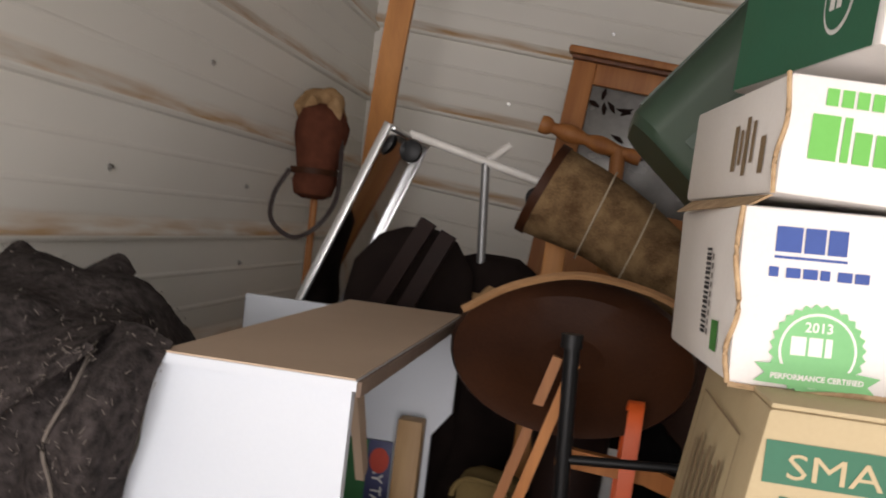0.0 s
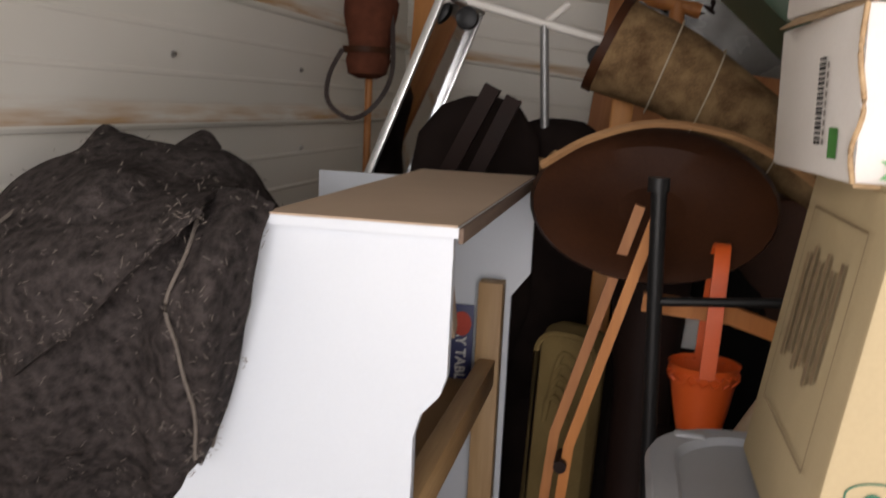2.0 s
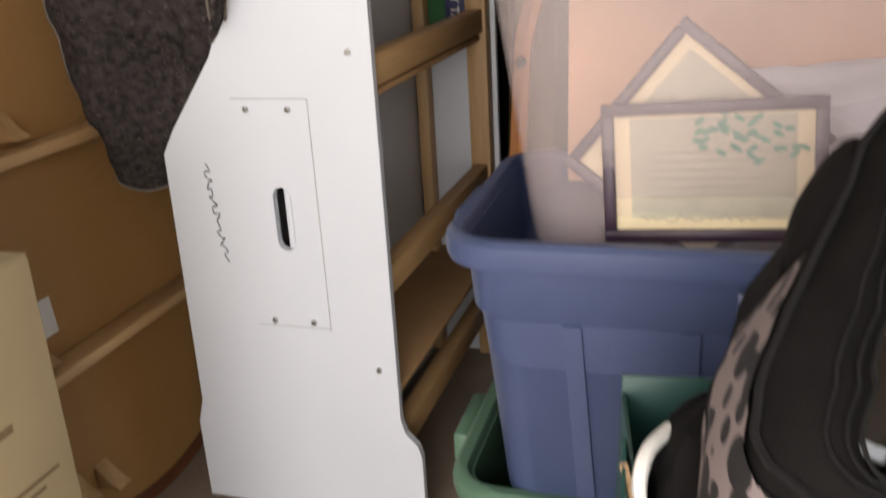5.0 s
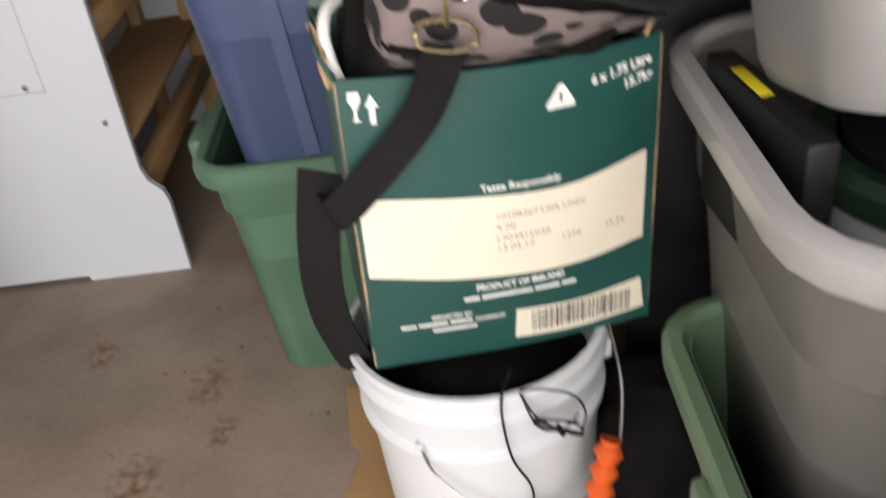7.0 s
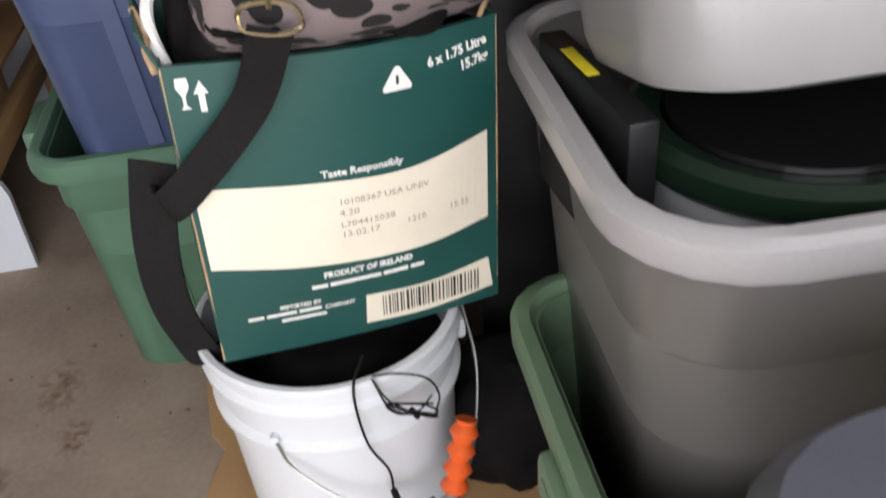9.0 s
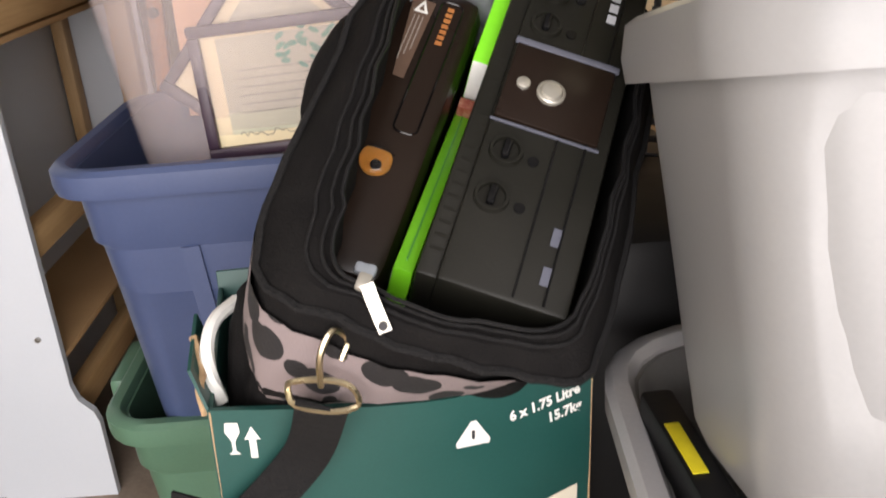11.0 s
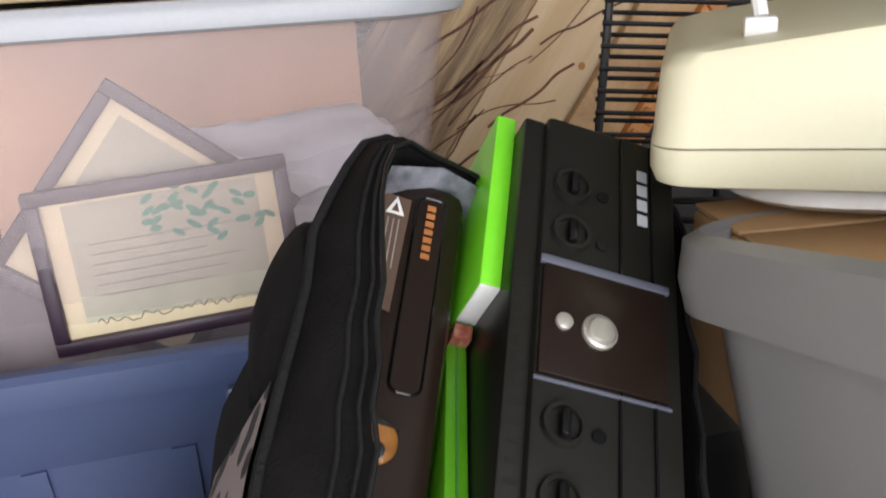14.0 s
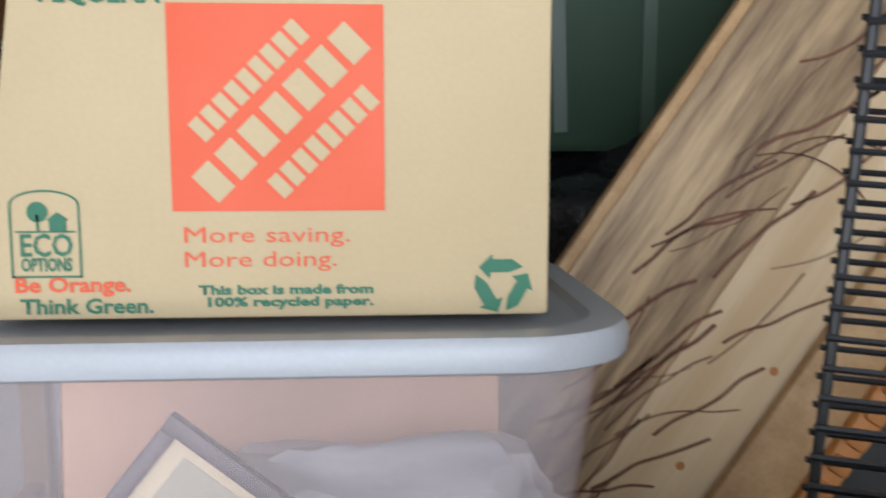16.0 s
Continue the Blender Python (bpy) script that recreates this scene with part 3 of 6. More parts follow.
clear_bin = thing("clear_storage_box", pose(0.395, 0.815, 0.74, 0, 0, 0), "cloudy clear plastic box of framed prints with a grey lid", "storage box", "stacked bins")
part("body", loft([rrect(0.440, 0.345, 0.06, 0.0, 8), rrect(0.458, 0.362, 0.06, 0.012, 8), rrect(0.543, 0.412, 0.075, 0.326, 8), rrect(0.537, 0.406, 0.072, 0.326, 8), rrect(0.452, 0.356, 0.057, 0.014, 8)]), "clear", clear_bin)
lid = loft([rrect(0.572, 0.424, 0.09, 0.318, 8), rrect(0.584, 0.436, 0.095, 0.321, 8), rrect(0.588, 0.440, 0.097, 0.336, 8), rrect(0.577, 0.430, 0.09, 0.345, 8), rrect(0.53, 0.385, 0.08, 0.345, 8), rrect(0.52, 0.375, 0.08, 0.338, 8)], False, True)
lid_ob = part("lid", lid, "lid_grey", clear_bin, "grey plastic snap-on lid")
for x, y in ((0.245, 0.185), (-0.245, 0.185), (-0.215, -0.02)):
    part("knob", block(x, y, 0.342, 0.035, 0.02, 0.012, 0.005, None), "lid_grey", lid_ob)


def framed_print(m, w, h, label, leaves):
    fr = thing("framed_print", m, label, "picture frame", "prints in the clear box")
    b = 0.0135
    for cx, cz, sx, sz in ((0, h / 2 - b / 2, w, b), (0, -h / 2 + b / 2, w, b), (-w / 2 + b / 2, 0, b, h - 2 * b), (w / 2 - b / 2, 0, b, h - 2 * b)):
        part("frame_bar", block(cx, 0, cz, sx, 0.014, sz, 0.002), "frame_wood", fr)
    part("sheet", block(0, 0.003, 0, w - 2 * b, 0.002, h - 2 * b, 0), "print_paper", fr)
    part("mount", block(0, 0.0018, h * 0.03, w * 0.74, 0.001, h * 0.72, 0), "print_field", fr, "grey-green picture field")
    rnd = random.Random(leaves)
    for i in range(leaves):
        u, v = rnd.uniform(-0.1, 0.42) * w, h * 0.36 + rnd.gauss(-0.02, 0.012)
        shape([(u + p * 0.006, v + q * 0.0035 + p * 0.003 * (i % 3 - 1)) for p, q in ring_pts(1, 7)], "teal_ink", face_y(0, 0.0006, 0), fr, "printed_leaf")
    for i in range(6):
        bars([(-0.30 * w, h * 0.14 - 0.010 * i, w * (0.58 - 0.07 * (i % 3)), 0.0011)], "grey_ink", face_y(0, 0.0008, 0), fr)
    script = [(-0.33 * w + 0.66 * w * k / 40, 0.0006, -0.34 * h + rnd.uniform(-0.004, 0.004) + 0.002 * math.sin(k * 0.6)) for k in range(41)]
    part("written_line", sweep(smooth_line(script, 3), 0.0005, 4), "grey_ink", fr)
    return fr


framed_print(pose(0.378, 0.632, 0.853, -4, -3, 0), 0.238, 0.158, "plum-framed verse print with blue-green leaves", 34)
framed_print(pose(0.358, 0.652, 0.872, -4, 39, 0), 0.21, 0.21, "plum-framed print standing tilted behind another", 24)


def crumple(w, d, h, seed, sub=20, amp=0.03, freq=14.0):
    """A crumpled lump with an uneven skin."""
    bm = bmesh.new()
    bmesh.ops.create_icosphere(bm, subdivisions=4, radius=1)
    off = Vector((seed * 3.1, seed * 1.7, seed))
    for v in bm.verts:
        n = v.co.normalized()
        k = 1 + amp / max(w, h) * 2.5 * noise.noise(n * 1.8 + off) + amp / max(w, h) * 1.0 * abs(noise.noise(n * freq / 3 + off)) + 0.012 * noise.noise(n * 11 + off)
        v.co = Vector((n.x * w / 2, n.y * d / 2, n.z * h / 2)) * k
    return bm


single("tissue_paper", crumple(0.36, 0.20, 0.13, 3, amp=0.10, freq=26.0), "tissue", pose(0.45, 0.80, 0.87), "crumpled white tissue paper packed in the clear box", "packing paper")
single("cardboard_sheet", block(0, 0, 0, 0.44, 0.004, 0.285, 0.001), "peach", pose(0.395, 0.90, 0.905, -4), "peach-coloured card standing in the clear box", "cardboard")


# ---- cartons ----
def carton(name, m, w, d, h, material, label, flaps=True, group=""):
    """A closed carton: standing sides, folded top flaps with a seam, and worn edges."""
    th = thing(name, m, label, "cardboard box", group)
    part("body", block(0, 0, h / 2, w, d, h - 0.006, 0.004), material, th)
    if flaps:
        for s in (-1, 1):
            part("flap", block(0, s * (d / 4 + 0.0005), h - 0.0012, w - 0.002, d / 2 - 0.003, 0.0035, 0.001), material, th)
    return th


HDW, HDD, HDH = 0.405, 0.30, 0.305
hd = carton("moving_box", pose(0.42, 0.668 + HDD / 2, 1.084, 0, 0, 0), HDW, HDD, HDH, "card_pale", "small tan moving box with orange and green print", group="stacked boxes")
F = face_y(-HDW / 2, -HDD / 2 - 0.0006, 0)
shape([(0.128, 0.083), (0.282, 0.083), (0.282, 0.231), (0.128, 0.231)], "orange_print", F, hd, "printed_square")
# slanted pale bands stand for the mark's lettering
for k, (o, wd, a, b) in enumerate(((0.028, 0.018, 0.06, 0.15), (-0.004, 0.027, 0.01, 0.20), (-0.040, 0.018, 0.055, 0.15))):
    cx, cz = 0.205, 0.157
    u, v = Vector((0.707, 0.707)), Vector((-0.707, 0.707))
    n = 9
    for i in range(n):
        t0 = (-0.5 + (i + 0.12) / n) * (b - a + 0.02)
        t1 = (-0.5 + (i + 0.86) / n) * (b - a + 0.02)
        q = [Vector((cx, cz)) + u * t + v * s for t, s in ((t0, o - wd / 2), (t1, o - wd / 2), (t1, o + wd / 2), (t0, o + wd / 2))]
        if all(0.130 < p.x < 0.280 and 0.085 < p.y < 0.229 for p in q):
            shape([tuple(p) for p in q], "card_pale", F, hd, "printed_band", 0.0012)
letters("More saving.", 0.0165, "orange_print", F @ Matrix.Translation((0.134, 0.060, 0.0006)), hd, 0.122)
letters("More doing.", 0.0165, "orange_print", F @ Matrix.Translation((0.134, 0.042, 0.0006)), hd, 0.112)
letters("This box is made from", 0.0095, "dkgreen_print", F @ Matrix.Translation((0.145, 0.0215, 0.0006)), hd, 0.128, bold=0.0004)
letters("100% recycled paper.", 0.0095, "dkgreen_print", F @ Matrix.Translation((0.149, 0.0125, 0.0006)), hd, 0.124, bold=0.0004)
letters("ECO", 0.023, "dkgreen_print", F @ Matrix.Translation((0.018, 0.051, 0.0006)), hd, 0.038, bold=0.0004)
letters("OPTIONS", 0.0135, "dkgreen_print", F @ Matrix.Translation((0.019, 0.040, 0.0006)), hd, 0.036, bold=0.0004)
letters("Be Orange.", 0.0155, "orange_print", F @ Matrix.Translation((0.013, 0.0245, 0.0006)), hd, 0.083, bold=0.0004)
letters("Think Green.", 0.0155, "dkgreen_print", F @ Matrix.Translation((0.017, 0.0085, 0.0006)), hd, 0.095, bold=0.0004)
bars([(0.012, 0.035, 0.0015, 0.053), (0.0605, 0.035, 0.0015, 0.053), (0.012, 0.035, 0.05, 0.0015), (0.016, 0.068, 0.042, 0.0012)], "dkgreen_print", F, hd, "printed_border")
arc = [(0.037 + 0.025 * math.cos(a), 0.088 + 0.011 * math.sin(a)) for a in [math.pi * i / 12 for i in range(13)]]
shape(arc + [(0.037 + 0.0235 * math.cos(a), 0.088 + 0.0095 * math.sin(a)) for a in [math.pi * (12 - i) / 12 for i in range(13)]], "dkgreen_print", F, hd, "printed_border")
shape(ring_pts(0.0075, 14, 0.032, 0.083), "dkgreen_print", F, hd, "printed_tree")
bars([(0.031, 0.069, 0.002, 0.012), (0.040, 0.069, 0.012, 0.008)], "dkgreen_print", F, hd, "printed_tree")
shape([(0.038, 0.077), (0.054, 0.077), (0.046, 0.083)], "dkgreen_print", F, hd, "printed_roof")
for k in range(3):
    a0 = radians(90 + 120 * k)
    c = Vector((0.369, 0.027))
    u, v = Vector((math.cos(a0), math.sin(a0))), Vector((-math.sin(a0), math.cos(a0)))
    pts = [c + u * 0.013 + v * -0.016, c + u * 0.019 + v * -0.008, c + u * 0.019 + v * 0.007, c + u * 0.023 + v * 0.007, c + u * 0.013 + v * 0.017, c + u * 0.004 + v * 0.009, c + u * 0.009 + v * 0.008, c + u * 0.009 + v * -0.006]
    shape([tuple(p) for p in pts], "dkgreen_print", F, hd, "printed_arrow")
shape([(0.028, 0.252), (0.178, 0.252), (0.178, 0.281), (0.028, 0.281)], "dkgreen_print", F, hd, "printed_band")
letters("SMALL", 0.025, "card_pale", F @ Matrix.Translation((0.042, 0.2565, 0.0013)), hd, 0.095)
letters("PEQUENA", 0.018, "dkgreen_print", F @ Matrix.Translation((0.040, 0.231, 0.0006)), hd, 0.085, bold=0.0006)
FL = Matrix.Translation((-HDW / 2 - 0.0006, HDD / 2, 0)) @ Matrix.Rotation(radians(-90), 4, "Z") @ Matrix.Rotation(radians(90), 4, "X")
bars([(0.05, 0.08, 0.002, 0.19), (0.25, 0.08, 0.002, 0.19), (0.05, 0.08, 0.2, 0.002), (0.05, 0.27, 0.2, 0.002)], "brown_ink", FL, hd, "worn_border", 0.003)
for i in range(6):
    bars([(0.07 + 0.026 * i, 0.13 + 0.01 * (i % 2), 0.011, 0.10)], "brown_ink", FL, hd, "worn_text", 0.003)

# the worn left side spreads at the foot and leans in towards the top
for o in hd.children:
    if o.name.startswith(("body", "flap", "worn_")):
        for v in o.data.vertices:
            v.co.x += max(0.0, 0.5 - v.co.x / HDW) * (-0.016 + 0.044 * v.co.z / HDH)

mbe = carton("paper_box", pose(0.362, 0.884, 1.389, 0, -1.5, 4), 0.29, 0.27, 0.142, "white_card", "white copy-paper box with blue and green print", False, "stacked boxes")
part("torn_edge", sweep(smooth_line([(-0.145, -0.135, 0.004), (-0.149, -0.137, 0.03), (-0.143, -0.139, 0.06), (-0.148, -0.136, 0.10), (-0.146, -0.135, 0.138)], 5), 0.0022, 6), "card_torn", mbe)
part("torn_edge", sweep(smooth_line([(-0.145, -0.136, 0.003), (-0.10, -0.139, 0.001), (-0.05, -0.137, 0.004), (0.02, -0.139, 0.001), (0.10, -0.137, 0.003)], 5), 0.0022, 6), "card_torn", mbe)
G = face_y(-0.145, -0.1358, 0)
bars([(0.025, 0.106, 0.019, 0.019), (0.046, 0.106, 0.015, 0.019), (0.063, 0.106, 0.014, 0.019), (0.025, 0.101, 0.053, 0.002)], "blue_print", G, mbe, "printed_mark")
bars([(0.022 + 0.0125 * i, 0.087, 0.0105 if i % 3 else 0.007, 0.0075) for i in range(6)], "blue_print", G, mbe)
star = [((0.0355 if i % 2 else 0.0325) * math.cos(math.pi * i / 28) + 0.063, (0.0355 if i % 2 else 0.0325) * math.sin(math.pi * i / 28) + 0.034) for i in range(56)]
shape(star, "seal_green", G, mbe, "printed_seal")
shape(ring_pts(0.0285, 30, 0.063, 0.034), "white_card", G, mbe, "printed_seal", 0.001)
shape(ring_pts(0.0265, 30, 0.063, 0.034), "seal_green", G, mbe, "printed_seal", 0.0014)
bars([(0.043, 0.030, 0.011, 0.014), (0.056, 0.030, 0.010, 0.014), (0.068, 0.030, 0.005, 0.014)], "white_card", G, mbe, "printed_mark", 0.0018)
letters("2013", 0.0105, "white_card", G @ Matrix.Translation((0.052, 0.048, 0.0018)), mbe, bold=0.0002)
shape([(0.018, 0.022), (0.026, 0.015), (0.018, 0.008), (0.108, 0.004), (0.101, 0.011), (0.110, 0.018), (0.063, 0.023)], "seal_green", G, mbe, "printed_ribbon", 0.002)
letters("PERFORMANCE CERTIFIED", 0.0058, "white_card", G @ Matrix.Translation((0.030, 0.0115, 0.0026)), mbe, 0.068, bold=0.0002)
GL = Matrix.Translation((-0.1458, 0.135, 0)) @ Matrix.Rotation(radians(-90), 4, "Z") @ Matrix.Rotation(radians(90), 4, "X")
bars([(0.155, 0.03 + 0.0042 * i, 0.02, 0.0022 if i % 3 else 0.003) for i in range(18)], "black_ink", GL, mbe, "barcode")
bars([(0.18, 0.03 + 0.008 * i, 0.006, 0.005) for i in range(9)], "grey_ink", GL, mbe)
shape([(0.20, 0.02), (0.225, 0.02), (0.225, 0.045), (0.20, 0.045)], "green_print", GL, mbe, "printed_square")

div = carton("paper_box", pose(0.368, 0.897, 1.529, 0, 1.2, 8), 0.29, 0.27, 0.098, "white_card", "white copy-paper box with bright green print", False, "stacked boxes")
D = face_y(-0.145, -0.1358, 0)
bars([(0.028 + 0.0115 * i, 0.073, 0.009, 0.013) for i in range(5)], "lime_print", D, div, "printed_mark")
bars([(0.020, 0.032, 0.021, 0.034), (0.044, 0.032, 0.006, 0.034), (0.053, 0.032, 0.013, 0.024), (0.069, 0.032, 0.014, 0.024), (0.086, 0.032, 0.010, 0.024), (0.099, 0.032, 0.012, 0.024), (0.114, 0.032, 0.005, 0.034), (0.122, 0.032, 0.010, 0.030), (0.135, 0.026, 0.013, 0.030)], "lime_print", D, div, "printed_mark")
DL = Matrix.Translation((-0.1458, 0.135, 0)) @ Matrix.Rotation(radians(-90), 4, "Z") @ Matrix.Rotation(radians(90), 4, "X")
for x, y, w, h in ((0.15, 0.025, 0.012, 0.04), (0.168, 0.03, 0.008, 0.03), (0.182, 0.02, 0.01, 0.05), (0.20, 0.03, 0.008, 0.035), (0.225, 0.02, 0.012, 0.03)):
    bars([(x, y, w, h)], "brown_ink", DL, div, "printed_mark")
part("torn_flap", loft([[(-0.146, -0.13, 0.002), (-0.146, 0.10, 0.002), (-0.143, 0.10, 0.002), (-0.143, -0.13, 0.002)], [(-0.160, -0.125, -0.008), (-0.166, 0.08, -0.012), (-0.163, 0.08, -0.012), (-0.157, -0.125, -0.008)]]), "card_torn", div, "torn brown flap")
part("torn_edge", sweep(smooth_line([(-0.146, -0.135, 0.003), (-0.149, -0.138, 0.03), (-0.144, -0.137, 0.06), (-0.147, -0.135, 0.095)], 5), 0.002, 6), "card_torn", div)

top = carton("paper_box", pose(0.410, 0.905, 1.640, 0, 3, 14), 0.29, 0.27, 0.16, "white_card", "white and green copy-paper box on top of the stack", False, "stacked boxes")
T = face_y(-0.145, -0.1358, 0)
shape([(0.012, 0.012), (0.28, 0.012), (0.28, 0.15), (0.012, 0.15)], "lime_print", T, top, "printed_panel")
TL = Matrix.Translation((-0.1458, 0.135, 0)) @ Matrix.Rotation(radians(-90), 4, "Z") @ Matrix.Rotation(radians(90), 4, "X")
shape([(0.004, 0.004), (0.262, 0.004), (0.262, 0.10), (0.004, 0.10)], "dkgreen_print", TL, top, "printed_panel")
shape(ring_pts(0.024, 24, 0.20, 0.055, 1.3), "white_ink", TL, top, "printed_ring", 0.0012)
shape(ring_pts(0.021, 24, 0.20, 0.055, 1.3), "dkgreen_print", TL, top, "printed_ring", 0.0018)
bars([(0.188, 0.045, 0.008, 0.02), (0.199, 0.045, 0.008, 0.02)], "white_ink", TL, top, "printed_mark", 0.0024)


# ---- white play table standing on end ----
table = thing("play_table", pose(0, 0, 0), "white wooden children's play table stood on its end", "play table")
R = [(-0.130, 0.0), (-0.130, 0.165), (-0.137, 0.19), (-0.160, 0.215), (-0.168, 0.245), (-0.168, 1.035), (-0.160, 1.065), (-0.138, 1.09), (-0.130, 1.115), (-0.130, 1.283)]
L = [(-0.358, 1.283), (-0.372, 1.262), (-0.378, 1.18), (-0.405, 1.08), (-0.470, 0.93), (-0.565, 0.80), (-0.592, 0.755), (-0.597, 0.24), (-0.612, 0.19), (-0.612, 0.012), (-0.345, 0.012), (-0.343, 0.0)]
slot = [(-0.362 + 0.018 * math.cos(a) - 0.0, (0.68 if i < 9 else 0.595) + 0.018 * math.sin(a)) for i, a in enumerate([math.pi * k / 8 for k in range(9)] + [math.pi + math.pi * k / 8 for k in range(9)])]
front = part("end_panel", plate(R + L, 0.016, "y", 1.015, slot), "white_board", table, smooth=False)
for x, z in ((-0.411, 0.839), (-0.330, 0.839), (-0.406, 0.435), (-0.325, 0.436), (-0.202, 0.348), (-0.209, 0.935)):
    part("screw", join(rod((x, 1.0155, z), (x, 1.011, z), 0.0055, 12), rod((x, 1.011, z), (x, 1.009, z), 0.003, 6)), "steel", front)
bars([(-0.440, 0.857, 0.148, 0.0013), (-0.2925, 0.42, 0.0011, 0.437), (-0.44, 0.424, 0.148, 0.0011)], "grey_ink", face_y(0, 1.0145, 0), front, "scored_line")
# a handwritten note that cannot be read
scrawl = [(-0.508 + 0.007 * math.sin(i * 1.9) * (1 if i % 9 < 7 else 0.2) + 0.0006 * i, 1.0135, 0.735 - 0.0068 * i + 0.004 * math.cos(i * 2.7)) for i in range(28)]
part("handwriting", sweep(smooth_line(scrawl, 4), 0.0011, 4), "black_ink", front)
back = part("end_panel", plate([(-0.118, 0.0), (-0.118, 0.17), (-0.155, 0.22), (-0.155, 1.05), (-0.118, 1.10), (-0.118, 1.283), (-0.575, 1.283), (-0.575, 0.0)], 0.016, "y", 1.806), "white_board", table, smooth=False)
part("back_board", block(-0.585, 1.42, 0.36, 0.012, 0.77, 0.70, 0.002), "white_board", table)
part("top_board", plate([(-0.122, 1.0), (-0.122, 1.826), (-0.36, 1.826), (-0.36, 1.0)], 0.012, "z", 1.2835), "white_board", table, smooth=False)
part("top_skin", plate([(-0.124, 1.002), (-0.124, 1.824), (-0.358, 1.824), (-0.358, 1.002)], 0.002, "z", 1.2958), "tan_top", table, "tan hardboard face", smooth=False)
part("top_edge", block(-0.119, 1.413, 1.2865, 0.006, 0.826, 0.018, 0.001), "edge", table)
part("shelf_board", block(-0.335, 1.418, 0.86, 0.31, 0.772, 0.012, 0.002), "card", table)
part("shelf_board", block(-0.37, 1.418, 0.30, 0.40, 0.772, 0.012, 0.002), "card", table)
part("inner_board", block(-0.36, 1.418, 0.60, 0.012, 0.772, 1.2, 0.002), "white_board", table)
part("rail", block(-0.19, 1.418, 0.90, 0.035, 0.772, 0.055, 0.003), "pine_y", table)
part("rail", block(-0.19, 1.418, 0.52, 0.035, 0.772, 0.055, 0.003), "pine_y", table)
part("rail", block(-0.19, 1.418, 0.18, 0.035, 0.772, 0.055, 0.003), "pine_y", table)
part("post", block(-0.19, 1.775, 0.55, 0.05, 0.045, 1.07, 0.003), "raw_pine", table)
part("post", block(-0.335, 1.775, 0.55, 0.03, 0.045, 1.07, 0.003), "raw_pine", table)
part("brace", plate([(1.30, 1.28), (1.35, 1.28), (1.49, 1.06), (1.47, 1.04)], 0.014, "x", -0.22), "tan_top", table, smooth=False)
lab = part("label_plate", block(-0.248, 1.80, 0.93, 0.10, 0.004, 0.19, 0.001), "navy_label", table, "navy and green product label")
bars([(-0.297, 0.836, 0.05, 0.188)], "green_label", face_y(0, 1.7975, 0), lab, "label_band")
shape(ring_pts(0.02, 20, -0.222, 0.985, 1.3), "red_label", face_y(0, 1.797, 0), lab, "label_seal")
letters("PLAY TABLE", 0.03, "white_ink", Matrix.Translation((-0.232, 1.7965, 1.005)) @ Matrix.Rotation(radians(90), 4, "X") @ Matrix.Rotation(radians(-90), 4, "Z"), lab, 0.155, bold=0.0008)

lab.location.x = -0.03


# ---- round table top against the left wall ----
rt_m = Matrix.Translation((-0.745, 1.05, 0.0)) @ Matrix.Rotation(radians(-5), 4, "Y")
rtab = thing("round_table_top", rt_m, "round wooden table top on edge showing its amber underside", "table top")
RR = 0.575
disc = [circle(RR - 0.02, -0.012, 64), circle(RR - 0.02, 0.012, 64)]
turn = Matrix.Translation((0, 0, RR)) @ Matrix.Rotation(radians(90), 4, "Y")
bm = loft(disc); bm.transform(turn); part("underside", bm, "ply", rtab)
bm = loft([circle(RR - 0.03, 0.014, 64), circle(RR - 0.002, 0.016, 64), circle(RR, 0.006, 64), circle(RR, -0.02, 64), circle(RR - 0.03, -0.03, 64), circle(RR - 0.03, 0.014, 64)], False, False)
bm.transform(turn); part("rim", bm, "rim_wood", rtab, "dark rounded wooden rim")
for zz in (0.40, 0.79):
    half = math.sqrt((RR - 0.05) ** 2 - (zz - RR) ** 2)
    part("rail", block(0.045, 0, zz, 0.065, 2 * half, 0.022, 0.003), "pine_y", rtab, "raw pine rail")
for yy, zz in ((-0.36, 0.42), (-0.28, 0.42), (-0.20, 0.12), (-0.28, 0.14), (-0.30, 0.815), (-0.2, 0.815)):
    part("wedge", loft([[(0.014, yy - 0.006, zz), (0.014, yy + 0.03, zz), (0.014, yy + 0.03, zz + 0.05), (0.014, yy - 0.006, zz + 0.05)], [(0.06, yy - 0.006, zz), (0.06, yy + 0.03, zz), (0.04, yy + 0.03, zz + 0.016), (0.04, yy - 0.006, zz + 0.016)]]), "raw_pine", rtab)
part("sticker", block(0.0145, -0.22, 0.49, 0.001, 0.055, 0.07, 0), "paper", rtab, "white paper sticker")


# ---- felt moving blanket ----
def cloth(rows, seed, amp, thick, nu=14, nv=14):
    """A draped cloth through rows of guide points, wrinkled, with real thickness."""
    lines = [smooth_line(r, nu) for r in rows]
    cols = [smooth_line([l[i] for l in lines], nv) for i in range(len(lines[0]))]
    off = Vector((seed, seed * 2.3, 0.7))
    pts = [[p + Vector((noise.noise(p * 7 + off), noise.noise(p * 6 - off) * 1.3, noise.noise(p * 8 + off * 2))) * amp + Vector((0, 1, 0.3)) * (amp * 0.35 * noise.noise(p * 26 + off)) for p in c] for c in cols]
    bm = loft(pts, False, False, False)
    bmesh.ops.recalc_face_normals(bm, faces=bm.faces)
    bmesh.ops.solidify(bm, geom=bm.faces[:], thickness=thick)
    return bm, pts


